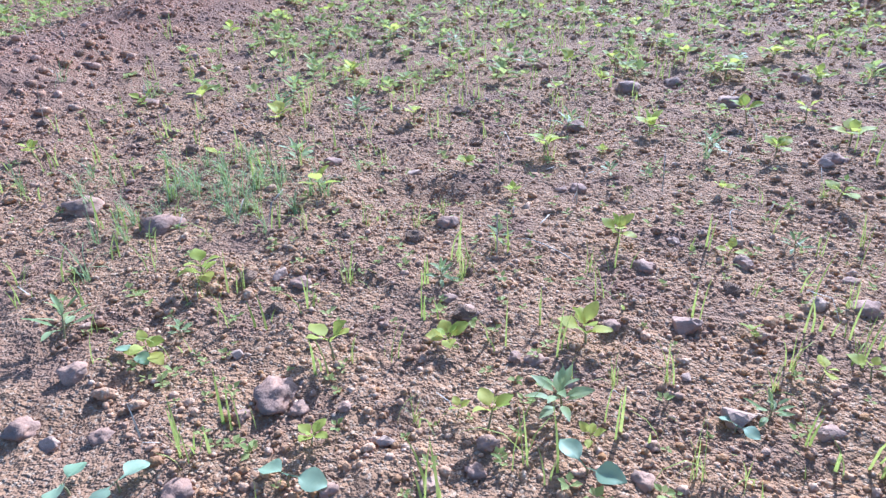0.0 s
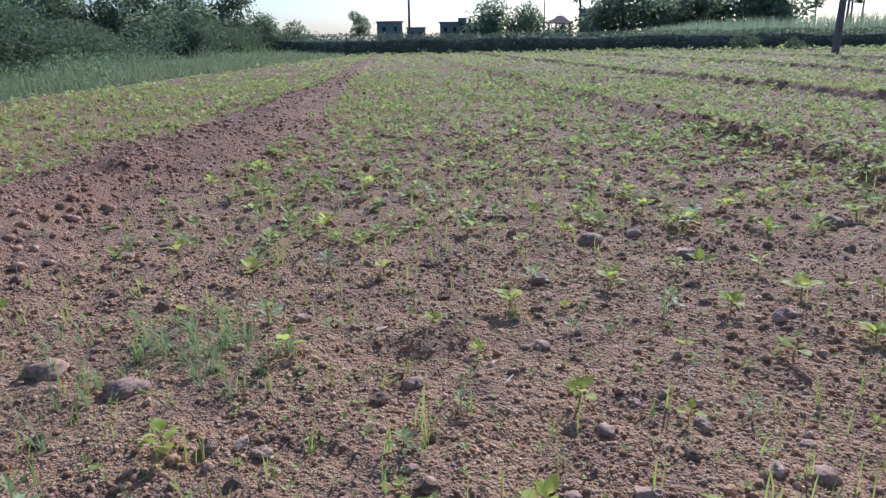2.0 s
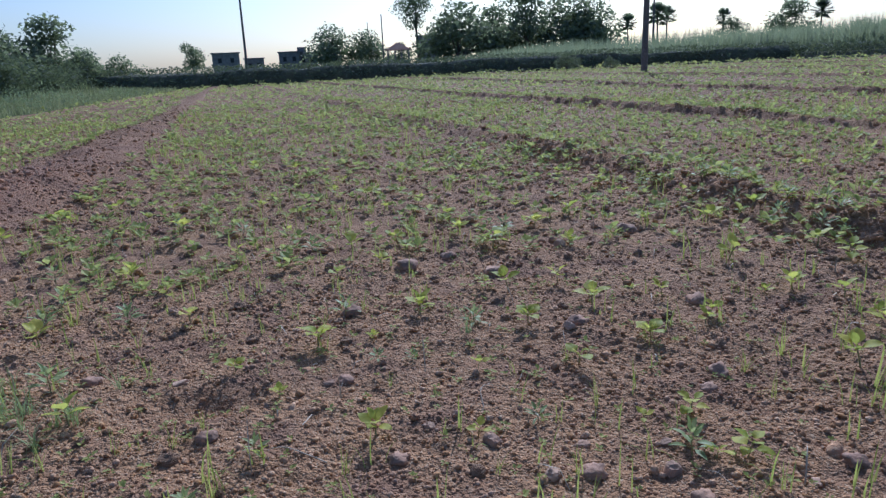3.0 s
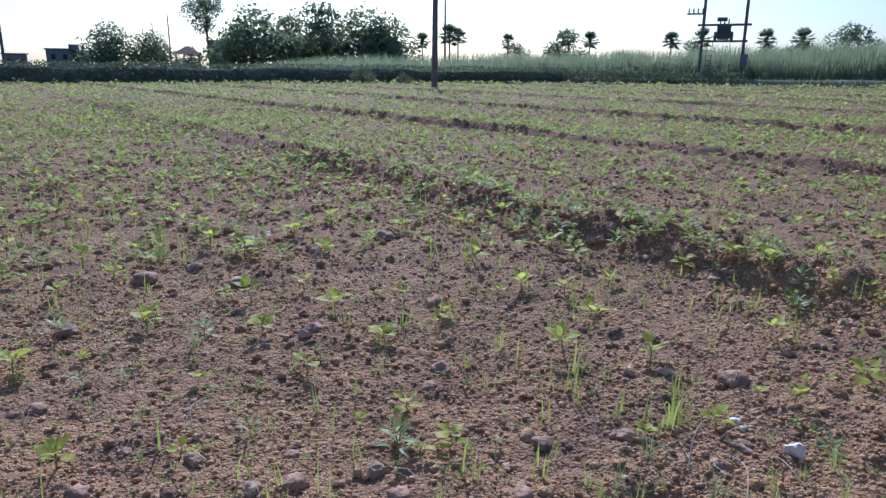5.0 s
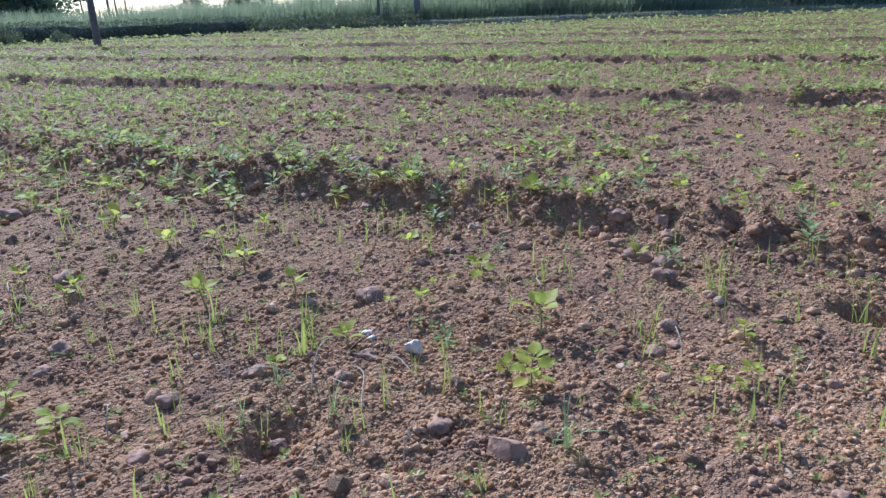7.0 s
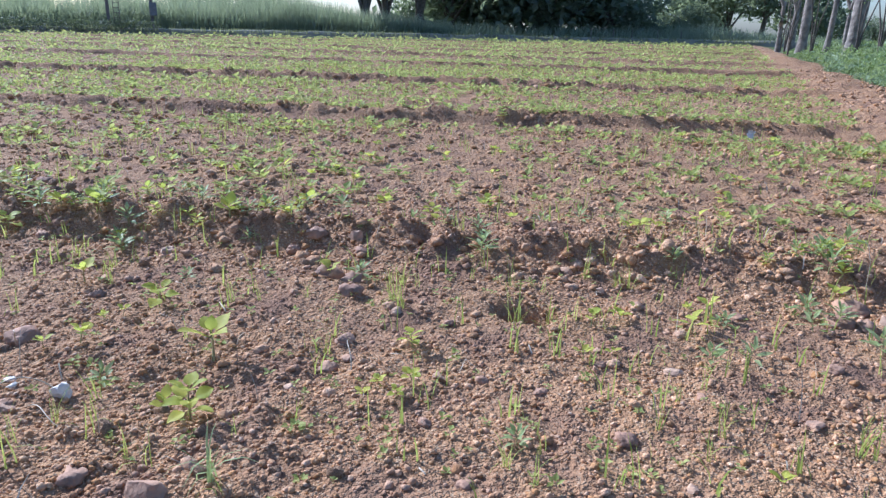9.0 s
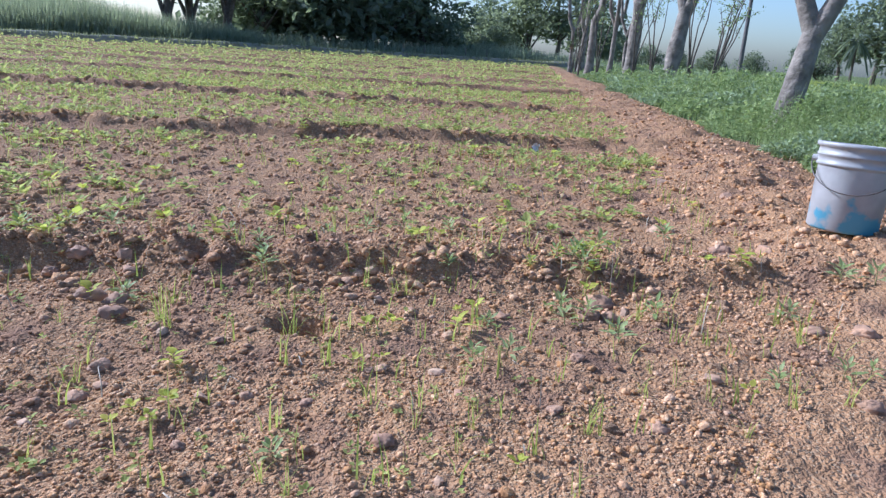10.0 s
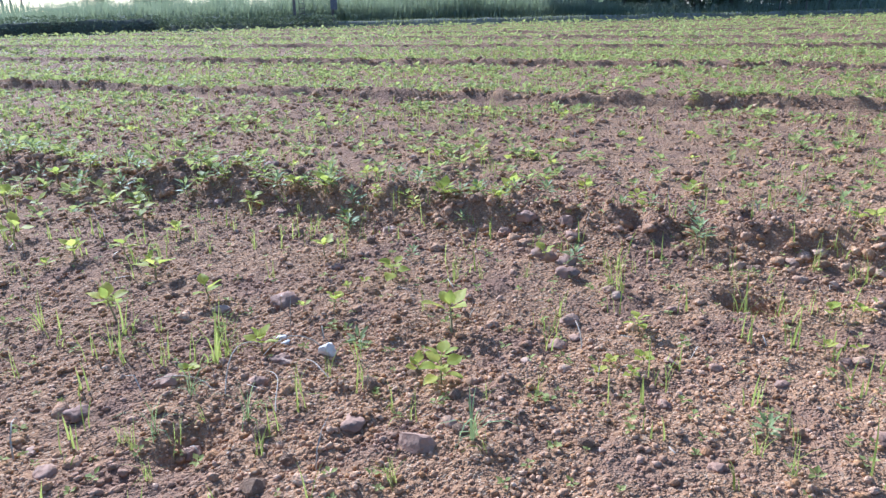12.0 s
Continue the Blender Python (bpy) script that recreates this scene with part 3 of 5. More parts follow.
WEEDS_A = [(-0.7, 2.5, 11.6), (-1.1, 1.26, 12.3), (0.28, 1.5, 7.2), (-0.29, 1.03, 11), (0, 1.01, 7.3), (-0.9, 1.26, 5.2), (-0.45, 1.39, 7), (-0.96, 2.57, 12.1), (-0.05, 3.17, 11.2), (-0.64, 3.77, 12.5), (-0.93, 3.6, 12.5), (-1.06, 3.14, 12.4), (-0.95, 2.74, 12.5), (-0.03, 2.35, 12.2), (0.33, 2.09, 9.5), (0, 1.93, 6.2), (-0.82, 2.04, 12.5), (-0.33, 1.55, 6.9), (0.09, 1.9, 6.2), (-0.34, 3.6, 12.5), (0.51, 1.27, 10.8), (2.02, 3.06, 12.5), (1.99, 2.72, 12.5), (2, 2.48, 12.5), (2.05, 2.15, 12.5), (2.19, 1.8, 12.5), (2.21, 1.59, 12.5), (2.17, 1.42, 12.5), (1.8, 5.74, 12.5), (1.84, 5.25, 12.5)]
WEEDS_B = [(0.83, 3.17, 12.5), (1.83, 0.98, 7.1), (2.54, 0.78, 10.1), (2.2, 0.18, 12.5), (2.54, -0.95, 12.5), (1.91, -0.5, 7), (1.72, -0.53, 9.3), (1.68, -0.44, 9), (2.06, -0.73, 9.5), (2.78, -0.1, 10), (2.9, -0.23, 12.5), (2.02, 1.34, 11.3), (2.01, -0.8, 9.4), (1.27, 0.81, 7.4), (1.24, -0.06, 6.8), (1.98, 0.5, 8.4), (2.26, -0.4, 8.1), (2.65, 0.4, 8.7), (2.4, 0.86, 8.3), (2.91, -0.43, 9.3), (2.62, 0.03, 8.4), (2.27, -0.83, 12.1), (1.83, -0.84, 10.1), (1.95, -0.72, 9.7), (1.99, -0.98, 10.2), (2.3, -1.71, 12.5), (2.26, -1.8, 12.5), (2.94, -1.33, 12.5), (2.02, -1.38, 11.2), (1.64, -1.33, 8.8)]
WEEDS_C = [(1.59, -1.14, 8.1), (1.66, -1.41, 6.6)]
TUFTS_A = [(-0.63, 1.41, 8.8), (-0.41, 1.42, 7.7), (-0.61, 1.66, 8.3), (-0.74, 1.62, 8.1), (-0.44, 1.71, 5.9), (-0.12, 1.08, 8.6), (-0.2, 1.09, 5.8), (-0.27, 1.09, 5.3), (-0.17, 1.32, 8.4), (-0.36, 0.92, 11.5), (0.26, 1.27, 8.1), (0.07, 1.1, 8.3), (0.03, 1.06, 5.7), (0.19, 1.12, 8.3), (-0.83, 1.4, 7.3), (-1.06, 1.28, 6.7), (-0.5, 1.03, 4), (-0.59, 2.07, 6.3), (0, 1.77, 4.9), (0.06, 1.5, 4.9), (-0.16, 1.44, 6.8), (-0.14, 0.9, 8.8), (-0.08, 0.89, 6.5), (0.09, 0.9, 11.5), (0.12, 1.33, 4.6), (0.33, 3.83, 12.2), (-0.88, 2.59, 12.1), (-0.5, 1.66, 6.3), (-0.81, 1.65, 9), (-0.86, 1.72, 8.1)]
TUFTS_E = [(1.8, 0.32, 10.1), (1.84, 0.36, 7.2), (0.98, 1.28, 10.8), (1.11, 0.7, 6.6), (1.73, 0.78, 7.4), (0.86, 0.48, 6.4), (0.69, 0.84, 4.8)]
TUFTS_B = [(0.48, 1.77, 5.5), (-1.71, 3.73, 15.4), (0.44, 1.53, 9), (1.29, 2.4, 16), (-0.42, 1.49, 10.4), (0.43, 1.3, 9.3), (0.58, 1.1, 7.7), (0.32, 1.48, 6.5), (0.87, 1.56, 7.1), (1.02, 1.6, 10.1), (0.84, 1.42, 6.7), (1.08, 1.36, 13.5), (-0.36, 3.14, 11.2), (-1.07, 3.3, 16), (1.46, 2.38, 11.8), (1.44, 3.69, 13), (0.96, 1.23, 8.8), (1.05, 1.04, 14.9), (1.08, 1.04, 13.2), (1.02, 1.08, 8.5), (0.74, 0.94, 7.1), (0.75, 0.98, 6.1), (1.19, 0.76, 8.2), (1.07, 0.68, 8.7), (1.01, 0.78, 7.5), (0.89, 0.75, 8.6), (0.48, 1.07, 6.4), (1.12, 1.3, 6.6), (1.2, 1.58, 7), (1.46, 0.74, 6)]
TUFTS_C = [(1.68, 0.77, 8.8), (1.75, 0.71, 5.7), (1.6, 0.43, 8.1), (1.78, 0.58, 5.7), (1.87, 1.46, 11.9), (1.9, 1.28, 8.1), (1.72, 1.52, 8.1), (1.39, 2.33, 12.3), (1.05, 0.59, 6.7), (1.13, 0.43, 5.1), (0.87, 0.9, 4.8), (0.98, 1.13, 6.5), (1.11, 1.03, 7.9), (0.81, 0.91, 6.1), (1.83, 0.02, 14.2), (2.03, 0.06, 12.4), (2.05, 0.18, 5.8), (1.98, 0.37, 9.1), (1.95, 0.32, 5.7), (2.16, -0.14, 9.5), (2.13, -0.27, 9.4), (2.01, -0.03, 5.7), (1.47, -0.35, 5.5), (1.36, -0.42, 7.5), (1.42, -0.43, 5.4), (1.54, -0.41, 5.8), (1.14, -0.1, 6.4), (0.96, 0.74, 10.3), (1.09, 0.77, 6.7), (1.03, 0.54, 9.2)]
TUFTS_D = [(0.98, 0.37, 6.3), (1.42, -0.67, 8.1), (1.54, 1.3, 7.9), (1.67, 0.95, 7.4), (1.99, 0.41, 6.7), (2.12, -0.23, 5.9), (1.59, -0.91, 9.1), (1.49, -1.13, 10.6), (1.5, -1.26, 8.1), (1.94, -1.09, 7.7), (1.38, -0.98, 5.8), (1.37, -0.65, 7.7), (2, -0.94, 12.8), (1.29, -0.39, 8.2), (1.37, -0.31, 6.3), (1.16, -0.58, 7.7), (1.18, -0.05, 6.7), (1.85, -1.34, 10.4), (1.23, 0.36, 5.3), (1.52, 0.42, 7.7), (1.66, -0.87, 5), (1.8, 0.32, 10.1), (1.84, 0.36, 7.2), (1.73, 0.78, 7.4), (0.82, 0.72, 6.9), (0.86, 0.48, 6.4), (0.69, 0.84, 4.8)]
SPREADING_TUFTS = [(-1.15, 1.47, 11.4), (0.28, 2.01, 11.6), (-1.2, 1.76, 8.9), (-1.07, 2.05, 9.9), (-0.97, 2.1, 9.9), (-0.83, 1.63, 7.7), (-1.05, 1.89, 12.2), (-0.99, 1.94, 13.8), (-1.1, 1.92, 10.9), (-0.93, 1.85, 11.7), (-1.18, 2.07, 10.1), (-0.79, 1.76, 8.2), (-1.47, 2.77, 13.7), (-1.83, 2.87, 12.3), (1, 0.4, 12.8), (0.9, 0.82, 11), (0.79, 0.94, 10.5), (0.92, 0.98, 10.7)]
BROAD_PLANTS = [(1.18, 0.55, 15)]
CLUMP = (-0.96, 1.86)                 # where grass grows thickest


def broad_leaf(length, width, fold, droop, g, tooth=0.07):
    """A leaf along +y, five points across, with a folded midrib and an uneven edge."""
    rows = [(-0.35, 0.05), (0.0, 0.07), (0.1, 0.5), (0.26, 0.9), (0.42, 1.0), (0.6, 0.9), (0.76, 0.66), (0.9, 0.36), (1.0, 0.05)]
    bm = bmesh.new()
    ring = []
    wave = g.uniform(0, 6)
    for t, w in rows:
        w = w * (1 + g.uniform(-tooth, tooth))
        row = []
        for u in (-1, -0.5, 0, 0.5, 1):
            h = u * w * width / 2
            z = -droop * max(t, 0) ** 2 * length + fold * abs(h) * (1.2 - 0.45 * abs(u)) + 0.05 * width * abs(u) * math.sin(7 * t + wave + 2 * u)
            row.append(bm.verts.new((h, t * length, z)))
        ring.append(row)
    for a, b in zip(ring[:-1], ring[1:]):
        for i in range(4):
            bm.faces.new((a[i], a[i + 1], b[i + 1], b[i]))
    me = bpy.data.meshes.new("leaf")
    for f in bm.faces:
        f.smooth = True
    bm.to_mesh(me)
    bm.free()
    return me


def plant(name, seed, stem_h, tiers, leaf_len, leaf_wid, mat, label, category, group, tooth=0.07):
    """A small plant: a stem and tiers of leaves (count, height on the stem, rise in degrees, size)."""
    g = random.Random(seed)
    root = tagged(new(name), label, category, group)
    root.empty_display_size = 0.02
    tip = Vector((g.uniform(-1, 1) * 0.008, g.uniform(-1, 1) * 0.008, stem_h))
    sv, sf = tube([(0, 0, -0.012), tip * 0.5 + Vector((0.002, 0, 0)), tip], [0.0022, 0.0018, 0.0013], 5)
    part_data("stem", mesh_from("stem", sv, sf, M_STEM, True), root)
    shapes = [broad_leaf(leaf_len * g.uniform(0.88, 1.12), leaf_wid * g.uniform(0.85, 1.15), g.uniform(0.1, 0.45), g.uniform(0.05, 0.35), g, tooth) for _ in range(3)]
    for me in shapes:
        me.materials.append(mat)
    for count, lvl, rise, size in tiers:
        turn = g.uniform(0, 360)
        for k in range(count):
            yaw = radians(turn + 360 * k / count + g.uniform(-18, 18))
            up = radians(rise + g.uniform(-14, 14))
            out = Vector((-math.sin(yaw), math.cos(yaw), 0))
            b = tip * lvl + (out * math.cos(up) + Vector((0, 0, math.sin(up)))) * leaf_len * 0.34 * size
            m = Matrix.Translation(b) @ Matrix.Rotation(yaw, 4, "Z") @ Matrix.Rotation(up, 4, "X") @ Matrix.Rotation(radians(g.uniform(-18, 18)), 4, "Y") @ Matrix.Scale(size * g.uniform(0.85, 1.1), 4)
            part_data("leaf", g.choice(shapes), root, m=m)
    return root


def grass_tuft(seed, count, length, mat=None, lean=0.7, label="small tuft of thin green grass blades in soil"):
    g = np.random.default_rng(seed)
    root = tagged(new("grass_tuft"), label, "grass", "grass tufts in the field")
    for _ in range(count):
        l = length * g.uniform(0.55, 1.15)
        v, f = blades(g.normal(0, 0.006, 1), g.normal(0, 0.006, 1), np.array([-0.005]), np.array([l]), np.array([g.uniform(0.0009, 0.0019)]), lean, g, 4)
        part_data("blade", mesh_from("blade", v, f, mat or M_GRASS, True), root)
    return root


def place(template, x, y, size, g, first):
    m = Matrix.Translation((x, y, ground_z(x, y))) @ pose(0, 0, 0, g.uniform(-8, 8), g.uniform(-8, 8), g.uniform(0, 360))
    if first:
        ob = template
        ob.matrix_basis = m
    else:
        ob = copy_thing(template, m)
    ob.scale = (size, size, size)
    return ob


def sow(templates, spots, nominal, seed):
    """Sets one plant at each spot (x, y, breadth in cm); nominal is the template's breadth."""
    g = random.Random(seed)
    used = set()
    for x, y, cm in spots:
        k = g.randrange(len(templates))
        place(templates[k], x, y, cm / nominal, g, k not in used)
        used.add(k)
    for k in range(len(templates)):
        if k not in used:
            for o in (*templates[k].children, templates[k]):
                bpy.data.objects.remove(o)


S_LABEL = "young yellow-green crop seedling with paired leaves in dry soil"
PAIR = (2, 0.85, 30, 1.0)
SEEDLING_TIERS = [
    [PAIR, (2, 1.0, 55, 0.5)],
    [PAIR, (2, 0.95, 40, 0.8)],
    [(4, 0.9, 36, 0.9), (1, 1.0, 65, 0.5)],
    [(4, 0.85, 28, 0.85), (2, 1.0, 55, 0.6)],
    [(2, 0.85, 42, 0.95), (2, 0.7, 15, 0.8)],
    [(3, 0.6, 22, 0.9), (3, 1.0, 45, 0.8)],
    [(4, 0.7, 30, 0.8), (3, 1.0, 50, 0.7)],
]
listed = SEEDLINGS_A + SEEDLINGS_B + SEEDLINGS_C + SEEDLINGS_D + SEEDLINGS_E
near_more = []
gx, gy = sector(1500, 2.3, 5.4)
for x, y in zip(gx, gy):
    if in_crop(np.array([x]), np.array([y]))[0] and min((x - q[0]) ** 2 + (y - q[1]) ** 2 for q in listed) > 0.03:
        near_more.append((float(x), float(y), float(rng.uniform(6.5, 11.5))))
seed_templates = [plant("crop_seedling", i, 0.024 + 0.006 * (i % 3), tiers, 0.037, 0.031, M_SEEDLING_OB, S_LABEL, "seedling", "crop seedlings") for i, tiers in enumerate(SEEDLING_TIERS)]
sow(seed_templates, listed + near_more[:100], 8.8, 3)
seed_leaf_templates = [plant("broad_seedling", 30 + i, 0.022, [(2, 0.95, 8, 1.0)], 0.044, 0.036, M_SEEDLEAF, "seedling with two smooth grey-green rounded leaves", "seedling", "broad-leaved seedlings", 0.02) for i in range(2)]
sow(seed_leaf_templates, SEED_LEAVES, 9.0, 7)
weed_templates = [plant("broadleaf_weed", 40 + i, 0.045, [(4 + i % 2, 0.4, 18, 1.0), (4, 0.7, 34, 0.9), (3 + i % 3, 1.0, 56, 0.75)], 0.046, 0.016, M_SILVER, "bluish green weed with narrow silvery leaves in the field", "weed", "weeds in the field") for i in range(4)]
crest = []
for x0, lean in BUNDS[:2]:
    for _ in range(66 if x0 < 3 else 50):
        yy = 0.95 + 4.2 * rng.uniform(0, 1) ** 1.5 if x0 < 3 else rng.uniform(-1.2, 7)
        xx = x0 - lean * yy + rng.normal(0.0, 0.08)
        if yy > strip_y(xx) + 0.35:
            crest.append((float(xx), float(yy), float(rng.uniform(7, 13))))
for _ in range(16):
    yy = rng.uniform(-0.9, 0.9)
    crest.append((float(BUNDS[0][0] - BUNDS[0][1] * yy + rng.normal(0.0, 0.05)), float(yy), float(rng.uniform(7, 12))))
sow(weed_templates, WEEDS_A + WEEDS_B + WEEDS_C + crest[::2], 12.0, 4)
big_templates = [plant("leafy_crop_plant", 60 + i, 0.062, [(3, 0.35, 5, 0.95), (4, 0.65, 20, 1.0), (4, 1.0, 42, 0.85)], 0.038, 0.029, M_SEEDLING_OB, "larger bushy lime green crop plant with broad leaves", "crop plant", "larger crop plants") for i in range(3)]
sow(big_templates, BROAD_PLANTS + crest[1::3], 14.5, 8)
tuft_templates = [grass_tuft(80 + i, 5 + i, 0.10 + 0.012 * (i % 3), lean=0.85) for i in range(5)]
sow(tuft_templates, TUFTS_A + TUFTS_B + TUFTS_C + TUFTS_D + TUFTS_E, 10.0, 5)
clump_templates = [grass_tuft(90 + i, 11 + i, 0.13, M_BLUEGRASS, 1.5, "spreading bluish green grass tuft in a dense patch") for i in range(4)]
sow(clump_templates, SPREADING_TUFTS + [(CLUMP[0] + a, CLUMP[1] + b, 10.0) for a, b in zip(rng.normal(0, 0.16, 40), rng.normal(0, 0.11, 40))], 13.0, 6)


# ---- crop further off, as one stand ----
def rosettes(x, y, z, leaves, size, generator=rng):
    """Many small plants, each a ring of leaves that point outwards and up."""
    n = len(x)
    pieces = []
    turn = generator.uniform(0, 2 * np.pi, n)
    scale = size * generator.uniform(0.6, 1.4, n)
    for k in range(leaves):
        a = turn + 2 * np.pi * k / leaves + generator.normal(0, 0.35, n)
        p = np.radians(generator.uniform(-5, 50, n))
        ca, sa, cp, sp = np.cos(a), np.sin(a), np.cos(p), np.sin(p)
        m = np.stack([ca, -sa * cp, sa * sp, sa, ca * cp, -ca * sp, np.zeros(n), sp, cp], -1).reshape(n, 3, 3)
        s = scale * generator.uniform(0.7, 1.2, n)
        off = np.stack([x - sa * 0.2 * s, y + ca * 0.2 * s, z + s * generator.uniform(0.35, 0.9, n)], -1)
        pieces.append(stamp(LEAF_V * np.array([1.25, 1, 1]), LEAF_F, m * s[:, None, None], off))
    return pieces


def far_crop():
    pieces = []
    for n, r0, r1, size, leaves in ((2600, 0.8, 3.2, 0.011, 5), (2100, 2.9, 5.6, 0.034, 7), (6000, 5.0, 9.5, 0.040, 7), (15000, 9, 18, 0.052, 5), (34000, 18, 40, 0.085, 3), (12000, 38, 62, 0.15, 3)):
        x, y = sector(n, r0, r1, -40, 112)
        keep = in_crop(x, y) * (0.1 + 1.1 * fbm(x * 0.7, y * 0.7, 3, 71)) > rng.uniform(0, 1, n)
        x, y = x[keep], y[keep]
        pieces += rosettes(x, y, height(x, y), leaves, size)
    v, f = join(pieces)
    stuff("distant_crop", v, f, M_SEEDLING, "rows of low yellow-green crop seedlings covering the field", "crop")


far_crop()


def field_grass():
    x, y = sector(12000, 0.8, 14)
    keep = (in_crop(x, y) > 0) & (fbm(x * 1.6, y * 1.6, 3, 77) > 0.44)
    for x0, lean in BUNDS[:3]:
        keep |= (np.abs(x - x0 + lean * y - 0.12) < 0.16) & (rng.uniform(0, 1, len(x)) < 0.8) & (y > strip_y(x) + 0.6)
    x, y = x[keep], y[keep]
    rep = 3
    x, y = np.repeat(x, rep) + rng.normal(0, 0.012, len(x) * rep), np.repeat(y, rep) + rng.normal(0, 0.012, len(y) * rep)
    v, f = blades(x, y, height(x, y) - 0.005, rng.uniform(0.03, 0.11, len(x)), rng.uniform(0.0012, 0.0024, len(x)) * np.clip(np.hypot(x, y) / 4, 1, 3), 0.5)
    stuff("field_grass", v, f, M_GRASS, "sparse thin green grass between the seedlings", "grass", True)
    x, y = sector(900, 0.8, 7)
    n = len(x)
    v, f = blades(x, y, height(x, y) + 0.006, rng.uniform(0.04, 0.14, n), rng.uniform(0.0008, 0.0018, n), 1.9)
    stuff("dry_straw", v, f, M_STRAW, "dry pale straw and dead grass lying on soil", "straw", True)
    # leaves along the crest of the bunds
    pts = []
    for x0, lean in BUNDS[:5]:
        yy = rng.uniform(1.0 if x0 < 3 else -1.4, 22, 3200)
        xx = x0 - lean * yy + np.abs(rng.normal(0.0, 0.14, 3200)) + 0.01
        ok = (yy > strip_y(xx) + 0.5) & (fbm(xx, yy * 1.3, 2, 78) > (0.6 if x0 < 3 else 0.45))
        pts.append(np.stack([xx[ok], yy[ok], height(xx[ok], yy[ok]) + rng.uniform(0.01, 0.07, ok.sum())], -1))
    p = np.concatenate(pts)
    v, f = leaves_at(p, rng.uniform(0.025, 0.065, len(p)), 0.7)
    stuff("bund_weeds", v, f, M_SEEDLING, "low green weeds along the crests of the soil bunds", "weeds")


field_grass()

# ---- stones ----
# place and breadth in centimetres
STONES_A = [(-0.04, 1.24, 7.2), (-0.41, 1.27, 4.9), (-0.44, 1.33, 3.6), (-0.05, 1.01, 6.7), (-0.72, 1.42, 3.9), (-1.3, 1.8, 9.2), (0.15, 1.45, 6.2), (-0.71, 1.09, 7.1), (-0.17, 1.23, 3.9), (-0.54, 0.99, 3.9), (-0.6, 1.05, 2.5), (-0.4, 0.97, 4), (0.04, 1.54, 3.7), (0.11, 1.57, 3.2), (0.48, 2.87, 8.2), (0.96, 2.81, 8.6), (0.57, 2.56, 9.7), (0, 2.37, 10.2), (-0.51, 1.98, 5.7), (-0.1, 1.84, 5), (-0.14, 1.84, 3.6), (-0.57, 2.56, 5.9), (-0.34, 1.16, 3.2), (-0.31, 1.15, 3.8), (-0.09, 1.09, 2.6), (-0.18, 0.96, 2.6), (-1.06, 1.04, 5.1), (-1.01, 1.01, 4.2), (-0.8, 0.91, 4.9), (-0.94, 1.02, 3.8)]
STONES_E = [(1.49, -1.3, 5.9), (1.38, -0.8, 4.2), (0.78, 1.19, 3.3), (1.12, 0.92, 4.6), (0.81, 0.88, 4.6), (1.28, 0.12, 3.5)]
STONES_B = [(-0.79, 1.2, 3.4), (-0.67, 1.06, 3.7), (-1.08, 1.7, 9.7), (-0.76, 1.45, 4.5), (-0.61, 0.91, 3.3), (-0.42, 0.93, 3.3), (0.07, 0.97, 4.7), (-1.03, 1.15, 6.1), (0.29, 1.27, 5.9), (-0.27, 1.09, 3.1), (-0.75, 1.05, 3.1), (-0.21, 0.9, 3.5), (-0.48, 0.91, 3.8), (-1.46, 2.7, 8.9), (1.07, 2.03, 8.2), (0.44, 1.24, 6.2), (-0.43, 1.67, 5.7), (-0.74, 2.08, 7.1), (0.56, 1.93, 5.4), (0.28, 2.8, 11), (1.34, 2.91, 11), (0.21, 1.29, 5.8), (-0.05, 1.44, 5), (0.8, 1.57, 7.8), (-0.54, 3.46, 8.2), (0.72, 1.5, 5.2), (0.78, 1.14, 5.5), (0.94, 1.06, 6), (0.63, 1.02, 5.4), (0.44, 1.14, 4.6)]
STONES_C = [(0.67, 1.12, 3.3), (0.97, 0.63, 5.6), (2.07, 1.69, 6.7), (2.15, 0.8, 6.8), (1.99, 0.61, 11), (1.96, 0.52, 9.6), (1.28, 1.25, 5.8), (0.32, 1.37, 3.4), (0.61, 1.96, 7.2), (2.22, 0.6, 8.2), (2.05, 1.99, 5.9), (1, 0.88, 4.2), (0.49, 1.33, 3.7), (1.68, 1.16, 4.9), (2.22, 0.74, 7.5), (0.97, 0.5, 9.8), (2.13, -0.86, 11), (2.01, -0.86, 7.2), (1.62, -0.36, 5.1), (1.49, -0.4, 4), (1.7, -0.7, 4.6), (1.76, 0.32, 4.7), (1.75, 0.18, 3.2), (1.49, 0.05, 3.7), (1.45, -0.6, 5.2), (1.38, 1.12, 8.1), (2.72, 2.27, 9.5), (1.48, 0.14, 4), (1.33, -0.25, 4.7), (1.12, 0.01, 3.1)]
STONES_D = [(1.2, -0.35, 3.3), (1.78, 0.35, 4.2), (2.16, 0.56, 5.5), (2.06, 1.2, 6.8), (1.47, -0.08, 3.2), (1.62, -0.2, 3.2), (1.33, 0.42, 3.2), (1.51, 0.36, 3.4), (2.01, -0.8, 7.6), (2.06, -0.92, 5.6), (2.74, -1.5, 11), (2.69, -1.42, 7.5), (1.6, -0.99, 6), (1.86, 0.49, 8.6), (1.46, 0.39, 5.1), (1.59, 0.4, 6.9), (1.93, -1.42, 6.9), (1.91, -1.55, 7.8), (2.07, -0.19, 4.3), (1.96, -0.29, 4.8), (1.99, -0.55, 4.6), (1.49, -1.3, 5.9), (1.39, -0.8, 4.2), (0.78, 1.19, 3.3), (1.12, 0.91, 4.6), (0.81, 0.88, 4.6), (1.28, 0.12, 3.5), (0.83, 0.58, 4)]
